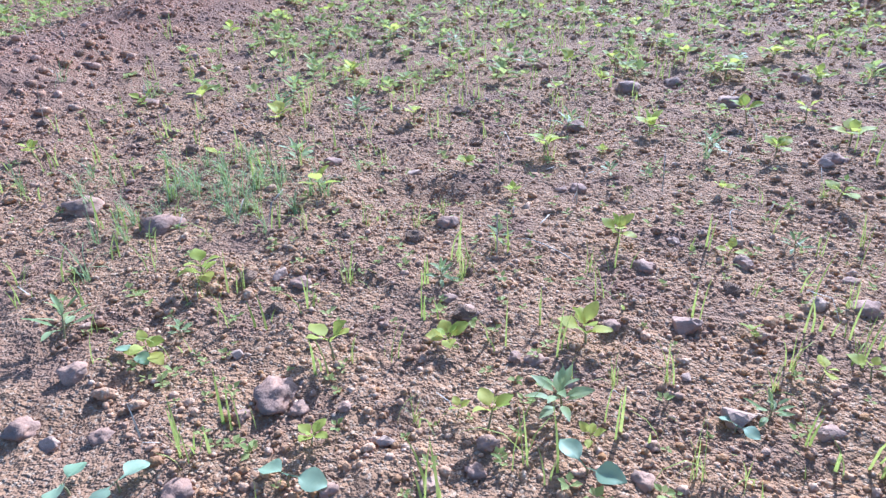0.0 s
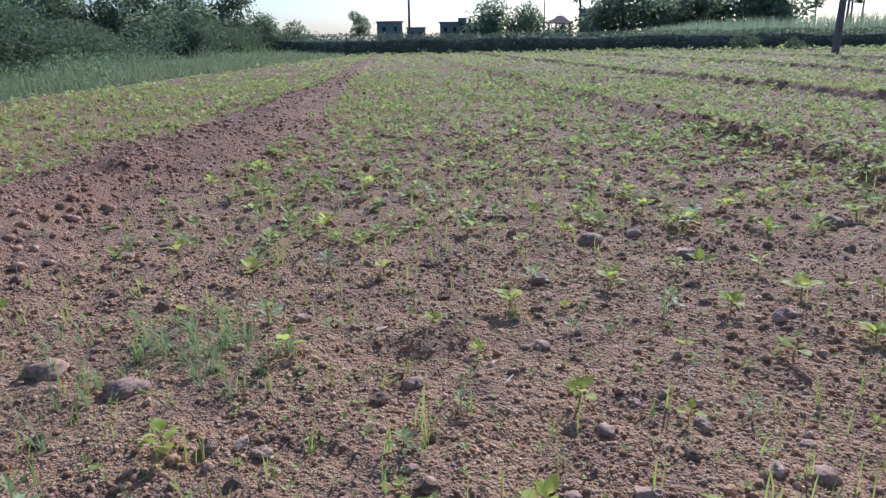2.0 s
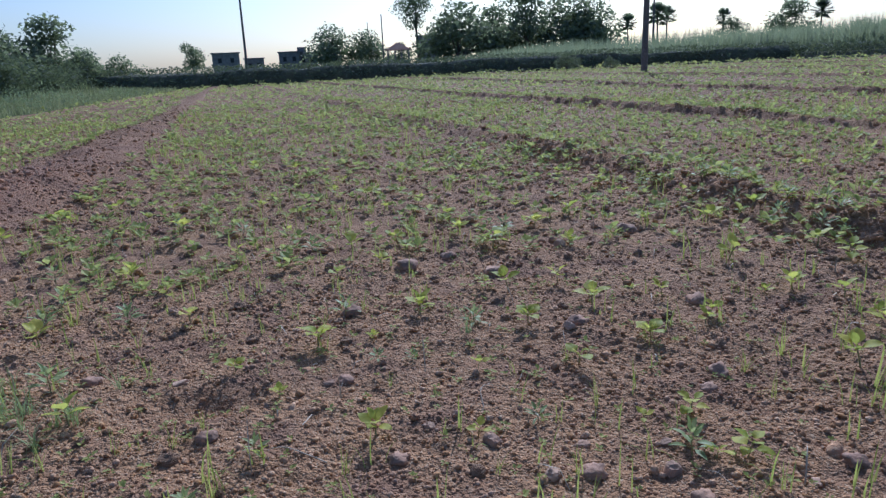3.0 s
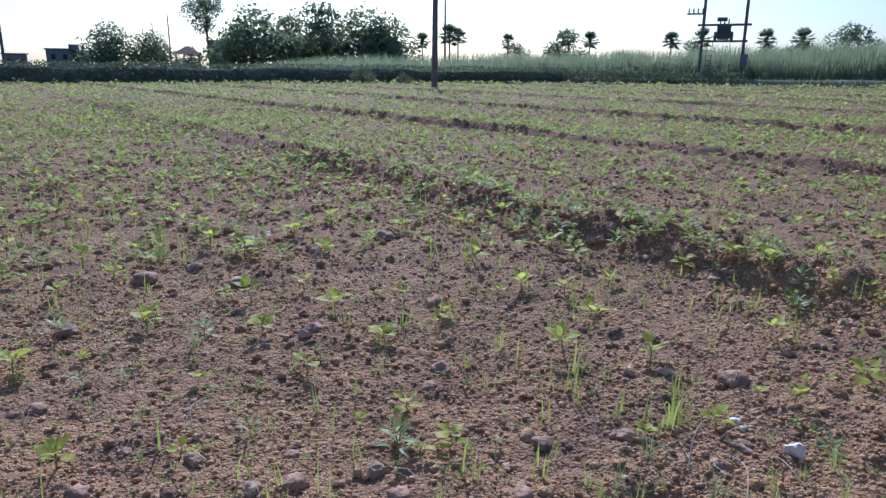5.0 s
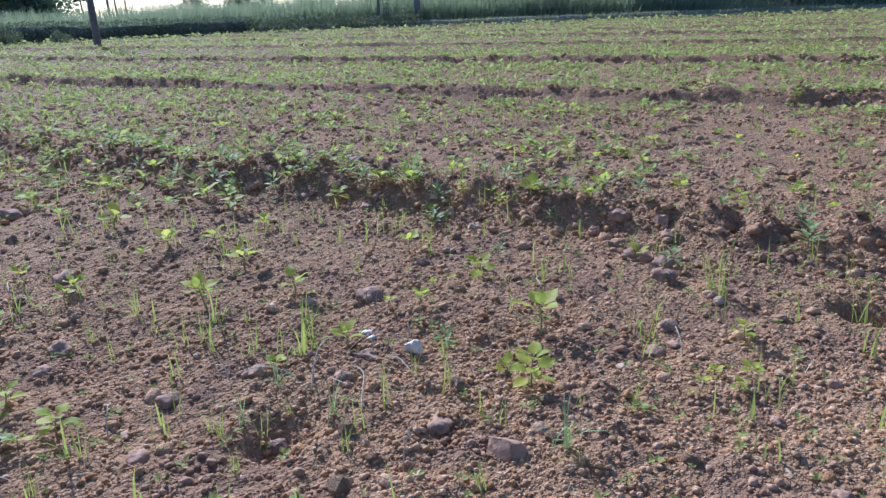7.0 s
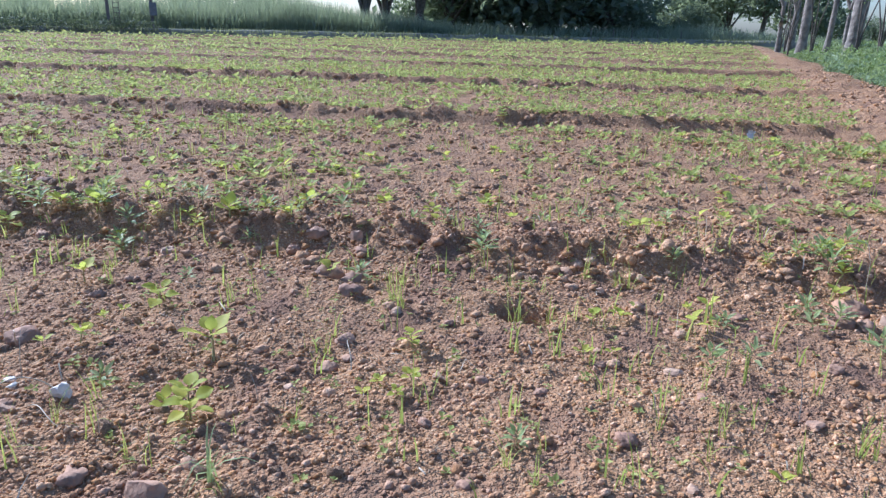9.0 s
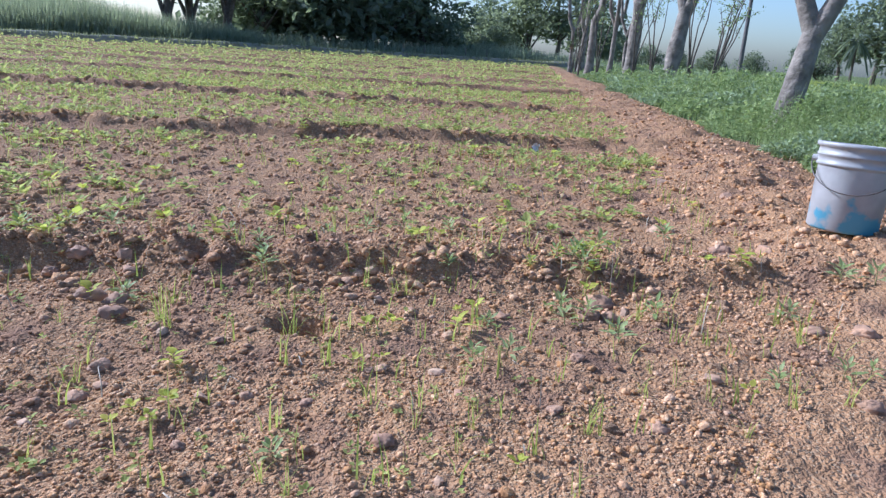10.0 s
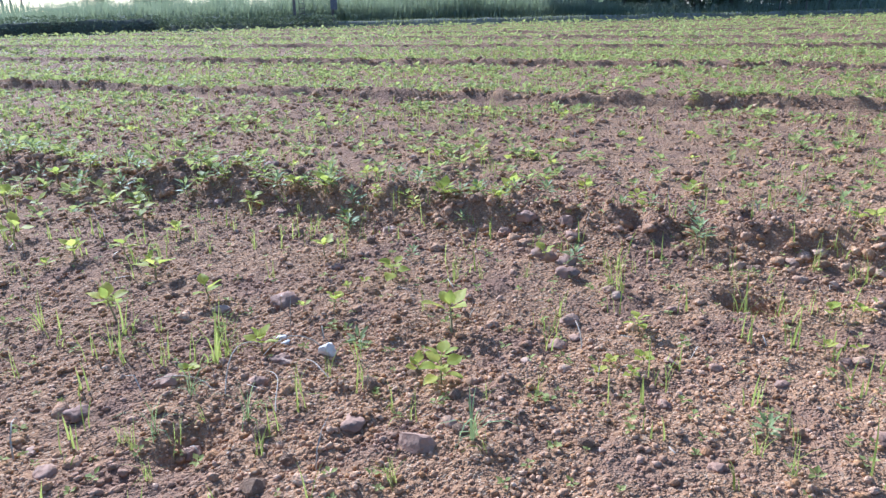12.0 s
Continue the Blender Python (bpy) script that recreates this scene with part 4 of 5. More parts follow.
PALE = [(1.18, 0.84, 4.6), (1.22, 1.0, 2.6), (1.19, 0.96, 2.4)]


def stone(i, x, y, size, mat, label, flat=0.7, broken=True):
    v, f = cut_stone(3, 300 + i, flat) if broken else rock(3, 300 + i, flat, 0.42)
    ob = tagged(new("stone", mesh_from("stone", v * size, f, mat, not broken)), label, "stone", "stones on the field")
    ob.matrix_basis = Matrix.Translation((x, y, ground_z(x, y) + size * (0.35 if mat is M_PALE_STONE else 0.06))) @ pose(0, 0, 0, 0, 0, 40 * i)


for i, (x, y, cm) in enumerate(STONES_A + STONES_B + STONES_C + STONES_D + STONES_E):
    if i % 3 == 0:
        stone(i, x, y, cm * 0.0040, M_STONE, "broken dusty brown field stone half sunk in soil", 0.72)
    else:
        stone(i, x, y, cm * 0.0040, M_LUMP, "rounded dry soil lump lying on the field", 0.62, False)
for i, (x, y, cm) in enumerate(PALE):
    stone(150 + i, x, y, cm * 0.0052, M_PALE_STONE, "small pale whitish stone lying on the soil", 0.8 if i == 0 else 0.4)

# ---- bucket ----
def paint_bucket():
    root = tagged(new("paint_bucket"), "used white plastic paint bucket with blue stains on the soil", "bucket")
    x, y = 2.918, -2.069
    root.matrix_basis = Matrix.Translation((x, y, ground_z(x, y) - 0.01)) @ pose(0, 0, 0, -4, 1, 235) @ Matrix.Scale(0.99, 4)
    m, nt, bsdf = material("bucket_plastic")
    tc = nt.nodes.new("ShaderNodeTexCoord")
    sep = nt.nodes.new("ShaderNodeSeparateXYZ")
    nt.links.new(tc.outputs["Object"], sep.inputs[0])
    nz = node(nt, "ShaderNodeTexNoise", Scale=11.0, Detail=6.0)
    nt.links.new(tc.outputs["Object"], nz.inputs["Vector"])
    add = nt.nodes.new("ShaderNodeMath")
    add.operation = "MULTIPLY_ADD"
    add.inputs[1].default_value = -0.62
    nt.links.new(nz.outputs[0], add.inputs[0])
    nt.links.new(sep.outputs[2], add.inputs[2])
    stain = node(nt, "ShaderNodeMapRange", From_Min=-0.235, From_Max=-0.29)
    nt.links.new(add.outputs[0], stain.inputs[0])
    base = mix(nt, noise_fac(nt, 7), rgb(0.42, 0.41, 0.41), rgb(0.29, 0.28, 0.28))
    base = mix(nt, stain.outputs[0], base, rgb(0.10, 0.30, 0.42))
    nt.links.new(base, bsdf.inputs["Base Color"])
    bsdf.inputs["Roughness"].default_value = 0.45
    prof = [(0.0, 0.0), (0.128, 0.0), (0.135, 0.008), (0.142, 0.255), (0.143, 0.262), (0.150, 0.264), (0.150, 0.274), (0.146, 0.277), (0.147, 0.300), (0.153, 0.303), (0.153, 0.312), (0.149, 0.316), (0.150, 0.338), (0.161, 0.342), (0.161, 0.358), (0.147, 0.358), (0.145, 0.34), (0.128, 0.02), (0.0, 0.018)]

    def lathe(profile, n=40):
        v = [(r * math.cos(2 * math.pi * k / n), r * math.sin(2 * math.pi * k / n), z) for r, z in profile for k in range(n)]
        f = [(i * n + k, i * n + (k + 1) % n, (i + 1) * n + (k + 1) % n, (i + 1) * n + k) for i in range(len(profile) - 1) for k in range(n)]
        return np.array(v), np.array(f)

    v, f = lathe(prof)
    part_data("body", mesh_from("body", v, f, m, True), root)
    bm = bmesh.new()
    bmesh.ops.create_cone(bm, cap_ends=True, segments=32, radius1=0.138, radius2=0.143, depth=0.02, matrix=Matrix.Translation((0, 0, 0.342)))
    part("contents", bm, plain_material("dry_cement", rgb(0.30, 0.30, 0.31), rgb(0.42, 0.42, 0.43), 25, 0.9, 0, 0.01), root, "grey dried residue")
    for s in (-1, 1):
        bm = bmesh.new()
        add_tube(bm, (0.14 * s, 0, 0.285), (0.168 * s, 0, 0.285), 0.018, 0.013, 14)
        part("handle_ear", bm, m, root)
    pts = []
    for i in range(17):
        a = math.pi * i / 16
        pts.append((0.166 * math.cos(a), -0.14 - 0.028 * math.sin(a) if 0 < i < 16 else 0.0, 0.285 - 0.125 * math.sin(a)))
    pts = [(px, -abs(math.sin(math.pi * i / 16)) * 0.168, pz) for i, (px, _, pz) in enumerate(pts)]
    v, f = tube(pts, [0.0028] * len(pts), 6)
    part_data("handle", mesh_from("handle", v, f, M_STEEL, True), root, "thin bent wire handle")


paint_bucket()


# ---- bent dry stalks by the tall tuft ----
STALKS = [(1.02, 0.93, 20, 0.20, 0.05), (1.10, 0.80, 75, 0.15, 0.02), (0.98, 0.82, 50, 0.16, 0.015), (1.14, 0.90, 130, 0.13, 0.03), (0.93, 1.02, 95, 0.14, 0.02), (1.50, 0.35, 10, 0.12, 0.035), (0.2, 1.62, 60, 0.11, 0.02), (-0.25, 1.5, 150, 0.14, 0.02)]
for i, (x, y, turn, span, rise) in enumerate(STALKS):
    pts = [(span * (t - 0.5), 0.012 * math.sin(4 * t + i), 0.006 + rise * math.sin(math.pi * t) ** 0.8) for t in np.linspace(0, 1, 9)]
    v, f = tube(pts, [0.0014 - 0.0007 * t for t in np.linspace(0, 1, 9)], 6)
    ob = tagged(new("dry_stalk", mesh_from("dry_stalk", v, f, M_STRAW, True)), "pale bent dry grass stalk lying on soil", "stalk", "dry stalks on the field")
    ob.matrix_basis = Matrix.Translation((x, y, ground_z(x, y) + 0.004)) @ pose(0, 0, 0, 0, 0, turn)


# ---- a scrap of plastic and loose stones on the soil strip ----
def plastic_scrap(x, y, size):
    bm = bmesh.new()
    bmesh.ops.create_grid(bm, x_segments=7, y_segments=9, size=0.5)
    for v in bm.verts:
        a, b = v.co.x, v.co.y
        n = noise.noise(Vector((a * 4, b * 4, 2.0)))
        v.co = Vector((a * 0.35 + 0.18 * math.sin(5 * b) + 0.1 * n, 0.22 * math.sin(7 * a + 2 * b) + 0.12 * n, (b + 0.5) * 0.9 + 0.1 * n)) * size
    bmesh.ops.solidify(bm, geom=list(bm.faces), thickness=0.0012)
    me = bpy.data.meshes.new("plastic_scrap")
    bm.to_mesh(me)
    bm.free()
    me.materials.append(plain_material("thin_plastic", rgb(0.86, 0.80, 0.76), rgb(0.66, 0.56, 0.60), 14, 0.35))
    ob = tagged(new("plastic_scrap", me), "crumpled whitish violet plastic scrap caught on the soil", "litter")
    ob.matrix_basis = Matrix.Translation((x, y, ground_z(x, y) - 0.01)) @ pose(0, 0, 0, 8, -14, 30)


plastic_scrap(5.4, -1.16, 0.10)
for i, (x, y, s) in enumerate([(5.15, -1.85, 0.055), (3.1, -1.36, 0.04), (4.2, -1.75, 0.045), (3.75, -1.95, 0.04), (6.3, -2.1, 0.06), (2.62, -1.62, 0.05), (2.75, -1.5, 0.045)]):
    stone(270 + i, x, y, s, M_STONE, "rough orange-brown stone on the loose soil strip", 0.65)


# ---- trees ----
def crown_points(g, n, blobs, shell=0.55):
    """Points in uneven clumps round blob centres (x, y, z, radius)."""
    w = np.array([b[3] ** 2 for b in blobs])
    pick = g.choice(len(blobs), n, p=w / w.sum())
    b = np.array(blobs)[pick]
    d = g.normal(0, 1, (n, 3))
    d /= np.linalg.norm(d, axis=1)[:, None]
    r = b[:, 3] * (shell + (1 - shell) * g.uniform(0, 1, n)) * (0.72 + 0.5 * vnoise(d[:, 0] * 2.3 + pick * 7, d[:, 1] * 2.3 + d[:, 2] * 3, 3))
    return b[:, :3] + d * r[:, None] * np.array([1, 1, 0.8])


def broad_tree(seed, h, width, trunk_h, trunk_r, leaves, leaf, label, name="tree", mat=None, bark=None, clumps=11):
    g = np.random.default_rng(seed)
    root = tagged(new(name), label, "tree")
    bark = bark or M_DARKBARK
    lean = g.normal(0, 0.05, 2)
    top = Vector((lean[0] * h, lean[1] * h, trunk_h))
    pieces = [tube([(0, 0, -0.2), top * 0.5, top, top + Vector((0, 0, (h - trunk_h) * 0.55))], [trunk_r * 1.25, trunk_r, trunk_r * 0.8, trunk_r * 0.2], 9)]
    blobs = []
    ch = h - trunk_h
    for i in range(clumps):
        a = g.uniform(0, 2 * math.pi)
        t = g.uniform(0, 1)
        rad = width / 2 * math.sqrt(g.uniform(0.02, 1)) * math.sin(math.pi * (0.22 + 0.7 * t)) * 0.85
        c = Vector((top.x + rad * math.cos(a), top.y + rad * math.sin(a), trunk_h + ch * (0.12 + 0.72 * t)))
        blobs.append((*c, width * g.uniform(0.17, 0.27)))
        if i < 8:
            mid = top.lerp(c, 0.5) + Vector((0, 0, 0.06 * ch))
            pieces.append(tube([top * 0.92, mid, c], [trunk_r * 0.5, trunk_r * 0.3, trunk_r * 0.1], 5))
    v, f = join(pieces)
    part_data("trunk", mesh_from("trunk", v, f, bark, True), root)
    p = crown_points(g, leaves, blobs)
    v, f = leaves_at(p, g.uniform(0.7, 1.4, leaves) * leaf, 1.1, g)
    part_data("crown", mesh_from("crown", v, f, mat or M_TREE), root)
    return root


def put(ob, x, y, turn=0, size=1.0, first=False, sz=None):
    m = Matrix.Translation((x, y, ground_z(x, y) if math.hypot(x, y) < 90 else 0.0)) @ pose(0, 0, 0, 0, 0, turn)
    if first:
        ob.matrix_basis = m
    else:
        ob = copy_thing(ob, m)
    ob.scale = (size, size, sz or size)
    return ob


T_LABEL = "dark leafy tree standing beyond the field"
tree_a = broad_tree(1, 8, 9, 1.1, 0.25, 2900, 0.46, T_LABEL)
tree_b = broad_tree(2, 9, 7, 2.2, 0.22, 2600, 0.42, T_LABEL, clumps=10)
tree_d = broad_tree(6, 9.5, 4.4, 1.6, 0.42, 3000, 0.34, "tall dark tree with a thick trunk and narrow crown", clumps=12)
tree_c = broad_tree(3, 7, 11, 0.8, 0.3, 3000, 0.52, T_LABEL, clumps=18)
bush = broad_tree(4, 2.6, 3.6, 0.35, 0.08, 2200, 0.16, "dense green bush on the grass verge", "bush", M_BUSH, clumps=12)
# template, yaw, range, size
TREES_VERGE = [(tree_a, -36, 30, 0.36), (tree_c, -33, 30, 0.36), (tree_a, -29.0, 32, 0.34), (tree_c, -27, 34, 0.42), (tree_b, -25.2, 33, 0.34), (tree_c, -24, 36, 0.42), (tree_c, -22.0, 35, 0.40), (tree_a, -19.4, 36, 0.43), (tree_c, -17.4, 39, 0.44), (tree_c, -15.8, 38, 0.42), (tree_a, -13.2, 40, 0.46), (tree_c, -11.2, 43, 0.3), (tree_c, -9.2, 46, 0.26), (tree_b, -3.4, 120, 0.63)]
TREES_AHEAD = [(tree_a, 6.6, 148, 0.7), (tree_c, 7.9, 145, 1.15), (tree_c, 10.0, 146, 1.0), (tree_a, 12.8, 170, 0.7), (tree_a, 16.3, 108, 0.85), (tree_c, 18.0, 102, 1.22), (tree_a, 20.0, 108, 1.05), (tree_a, 22.7, 102, 1.2), (tree_c, 24.8, 106, 1.25), (tree_c, 27.0, 103, 1.12), (tree_b, 38.2, 165, 0.85), (tree_a, 41.9, 165, 1.25), (tree_c, 46.5, 170, 0.75), (tree_a, 48, 180, 0.66), (tree_b, 51.7, 165, 0.9), (tree_c, 57.0, 165, 0.9), (tree_b, 58.2, 170, 0.78), (tree_a, 59.3, 165, 0.85), (tree_b, 62.0, 150, 1.15), (tree_a, 63.0, 160, 0.5), (tree_c, 66, 160, 0.55), (tree_c, 68, 130, 0.5), (tree_d, 69.8, 56, 1.0), (tree_d, 72.3, 58, 1.0)]
TREES_BESIDE = [(tree_c, 75.2, 70, 0.7), (tree_d, 75.6, 60, 1.05), (tree_a, 77.3, 64, 1.25), (tree_c, 78.5, 76, 1.4), (tree_c, 80.2, 66, 1.4), (tree_a, 83.2, 64, 1.4), (tree_c, 85.0, 74, 1.5), (tree_c, 86.5, 66, 1.35), (tree_a, 89.6, 68, 1.15), (tree_c, 91.8, 66, 0.5), (tree_c, 93.3, 130, 0.6), (tree_c, 93.6, 80, 0.4), (tree_c, 95.5, 90, 1.0), (tree_c, 96.5, 70, 0.45), (tree_a, 98.2, 78, 1.1)]
TREES_ROADSIDE = [(tree_b, 100.6, 74, 1.1), (tree_c, 103, 86, 1.0), (tree_c, 105.5, 105, 0.6), (tree_c, 108, 120, 0.5), (tree_c, 110, 100, 0.38), (tree_c, 112, 110, 0.42), (tree_c, 114.8, 100, 0.4), (tree_a, 118, 120, 0.55), (tree_c, 119.6, 100, 0.5), (tree_b, 120.8, 88, 0.85), (tree_b, 122.9, 84, 1.1), (tree_a, 124.8, 84, 1.1), (tree_b, 126.5, 80, 0.9), (tree_c, 129, 85, 0.9), (tree_c, 133, 80, 0.9)]
seen_first = set()
for i, (tpl, yaw, r, s) in enumerate(TREES_VERGE + TREES_AHEAD + TREES_BESIDE + TREES_ROADSIDE):
    first = tpl.name not in seen_first
    seen_first.add(tpl.name)
    put(tpl, *polar(yaw, r), i * 67 % 360, s, first)
g = random.Random(11)
for i in range(26):
    yy = 12 + i * 1.15
    put(bush, float(verge_x(yy)) - 4.6 - g.uniform(0, 3.5), yy + g.uniform(-1, 1), g.uniform(0, 360), g.uniform(0.45, 0.8), i == 0)

for yaw, r, s in ((25.6, 37.4, 0.36), (29.0, 37.8, 0.24)):
    tagged(put(bush, *polar(yaw, r), 40 * s, s), "low dark bush standing at the far field edge", "bush")

# tall tree with a bare stem and a rounded head
lone = broad_tree(9, 12.2, 8.4, 7.0, 0.22, 3200, 0.34, "tall bare-stemmed tree with a small round crown", clumps=9)
put(lone, *polar(14.2, 112), 30, 0.92, True)


def bare_trunk_tree(seed, h, r, lean, fork, label, turn=None):
    """A pale pollarded roadside tree: forked trunk, thin shoots, few leaves."""
    g = np.random.default_rng(seed)
    root = tagged(new("pale_tree"), label, "tree", "row of pale trees along the field edge")
    lx, ly = lean
    p = [Vector((lx * t * h, ly * t * h + 0.05 * math.sin(5 * t + seed), t * h)) for t in np.linspace(-0.03, fork, 7)]
    rr = [r * (1.3 - 0.35 * min(1, i / 2) - 0.03 * i) * (1 + 0.06 * g.normal()) for i in range(7)]
    v, f = tube(p, rr, 14)
    part_data("trunk", mesh_from("trunk", v, f, M_BARK, True), root)
    ends = []
    for k in range(2 + seed % 2):
        a = g.uniform(0, 2 * math.pi) if turn is None else turn + math.pi * k
        q = [p[-1] - Vector((0, 0, r * 0.6)), p[-1] + Vector((0.25 * math.cos(a), 0.25 * math.sin(a), 0.5)), p[-1] + Vector((0.6 * math.cos(a) + lx, 0.6 * math.sin(a), h * (1 - fork)))]
        v, f = tube(q, [r * 0.75, r * 0.62, r * 0.3], 10)
        part_data("limb", mesh_from("limb", v, f, M_BARK, True), root)
        ends.append(q[-1])
    blobs = [(*(e + Vector(g.normal(0, 0.8, 3))), 1.0) for e in ends for _ in range(4)]
    pt = crown_points(g, 1300, blobs, 0.2)
    v, f = leaves_at(pt, g.uniform(0.7, 1.4, 1300) * 0.13, 1.1, g)
    part_data("crown", mesh_from("crown", v, f, M_GREENWEED), root)
    return root


def sapling(seed, h):
    g = np.random.default_rng(seed)
    root = tagged(new("sapling"), "thin bare sapling among the roadside weeds", "sapling", "saplings along the field edge")
    pieces = []
    pts = []
    for k in range(4):
        a = g.uniform(0, 2 * math.pi)
        s = g.uniform(0.1, 0.3)
        q = [Vector((0, 0, -0.1)), Vector((s * 0.4 * math.cos(a), s * 0.4 * math.sin(a), h * 0.3)), Vector((s * math.cos(a) * 1.4, s * math.sin(a) * 1.4, h * 0.65 * g.uniform(0.8, 1))), Vector((s * 2.4 * math.cos(a + 0.4), s * 2.4 * math.sin(a + 0.4), h * g.uniform(0.8, 1.1)))]
        pieces.append(tube(q, [0.03, 0.022, 0.016, 0.006], 6))
        for t in (0.55, 0.75, 0.9):
            b = q[1].lerp(q[3], t)
            e = b + Vector((g.normal(0, 0.25), g.normal(0, 0.25), g.uniform(0.1, 0.4)))
            pieces.append(tube([b, e], [0.008, 0.003], 4))
            pts += [b.lerp(e, u)[:] for u in np.linspace(0.2, 1.1, 22)]
    v, f = join(pieces)
    part_data("stem", mesh_from("stem", v, f, M_DARKBARK, True), root)
    pt = np.array(pts) + g.normal(0, 0.05, (len(pts), 3))
    v, f = leaves_at(pt, g.uniform(0.035, 0.085, len(pt)), 1.0, g)
    part_data("leaves", mesh_from("leaves", v, f, M_GREENWEED), root)
    return root


P_LABEL = "pale barked tree with a forked trunk among weeds"
for i, (x, y, r, lean, h) in enumerate([(8.0, -4.45, 0.15, (0.02, -0.14), 5.5), (20.35, -7.33, 0.25, (0.0, -0.08), 7), (24.4, -7.32, 0.24, (0.0, -0.01), 8), (26.3, -7.07, 0.11, (0.0, -0.05), 6), (29.4, -7.05, 0.19, (0.0, -0.04), 7), (34.8, -7.4, 0.10, (0, -0.02), 6), (25.5, -7.5, 0.08, (0, 0.03), 5), (43.0, -9.8, 0.2, (0, 0), 7)]):
    put(bare_trunk_tree(20 + i, h, r, lean, 0.22 if i == 0 else 0.33, P_LABEL, -2.1 if i == 0 else None), x, y, 0, 1, True)
for i, (x, y, h) in enumerate([(18.7, -7.27, 3.2), (17.6, -7.5, 2.6), (17.0, -7.2, 2.4), (21.6, -7.2, 3.2), (23.2, -7.1, 3.0), (27.6, -7.0, 3.4), (31.4, -7.1, 3.4), (33.0, -7.3, 3.2), (38, -8.2, 3.6)]):
    put(sapling(60 + i, h), x, y, 50 * i, 1, True)


# ---- palms ----
def palm(seed, h, fronds, flen, label, drooping=False):
    g = np.random.default_rng(seed)
    root = tagged(new("palm_tree"), label, "palm")
    v, f = tube([(0, 0, -0.2), (0.1, 0, h * 0.5), (0, 0.1, h)], [0.24, 0.17, 0.15], 8)
    part_data("trunk", mesh_from("trunk", v, f, M_DARKBARK, True), root)
    pieces = []
    for k in range(fronds):
        a = 2 * math.pi * k / fronds + g.uniform(-0.2, 0.2)
        el = g.uniform(-0.8, 1.4)
        d = Vector((math.cos(a) * math.cos(el), math.sin(a) * math.cos(el), math.sin(el)))
        side = Vector((-math.sin(a), math.cos(a), 0))
        o = Vector((0, 0.1, h))
        pts = []
        if drooping:
            for t in np.linspace(0.15, 1, 16):
                c = o + d * flen * t + Vector((0, 0, -0.9 * flen * t * t * 0.6))
                for s in (-1, 1):
                    tip = c + side * s * flen * 0.24 * (1 - 0.5 * t) + d * 0.15 * flen + Vector((0, 0, -0.14 * flen))
                    pts.append((c, tip))
        else:
            c = o + d * flen * 0.55
            up = d.cross(side)
            for s in np.linspace(-1.9, 1.9, 13):
                pts.append((c, c + (d * math.cos(s) + side * math.sin(s) * 0.9 + up * 0.12 * math.cos(3 * s)) * flen * 0.5))
            pts.append((o, c))
        for c, tip in pts:
            w = (tip - c).cross(Vector((0.3, 0.2, 1))).normalized() * (0.13 if drooping else 0.2)
            pieces.append((np.array([(c - w)[:], (c + w)[:], tip[:]]), np.array([(0, 1, 2)])))
    v, f = join(pieces)
    part_data("crown", mesh_from("crown", v, np.concatenate(f), M_TREE), root)
    return root


fan = palm(5, 7.0, 46, 2.3, "distant fan palm standing above the far vegetation")
for i, (yaw, r, s) in enumerate([(30.6, 160, 1.0), (32.8, 160, 1.2), (33.5, 165, 1.15), (37.5, 170, 1.05), (43.9, 170, 1.1), (50.0, 165, 1.05), (52.2, 168, 1.15), (56.6, 165, 1.1), (59.0, 165, 1.1)]):
    put(fan, *polar(yaw, r), 40 * i, s, i == 0)
put(palm(8, 3.2, 16, 2.2, "green coconut palm beyond the roadside field", True), *polar(121.6, 72), 0, 0.62, True, 1.2)


# ---- cane, hedge bank and verges ----
def along_edge(a, b, n, generator=rng):
    """Places along the far edge between its corners a and b, with outward normals."""
    pts = np.array(EDGE_FAR[a:b + 1], float)
    seg = np.diff(pts, axis=0)
    ll = np.hypot(*seg.T)
    t = generator.uniform(0, ll.sum(), n)
    cum = np.concatenate([[0], np.cumsum(ll)])
    k = np.clip(np.searchsorted(cum, t) - 1, 0, len(seg) - 1)
    u = (t - cum[k]) / ll[k]
    p = pts[k] + seg[k] * u[:, None]
    flat = np.stack([-seg[:, 1], seg[:, 0]], -1) / ll[:, None]
    corner = np.concatenate([flat[:1], flat[:-1] + flat[1:], flat[-1:]])
    corner /= np.linalg.norm(corner, axis=1)[:, None]
    nrm = corner[k] * (1 - u)[:, None] + corner[k + 1] * u[:, None]
    return p, nrm / np.linalg.norm(nrm, axis=1)[:, None]


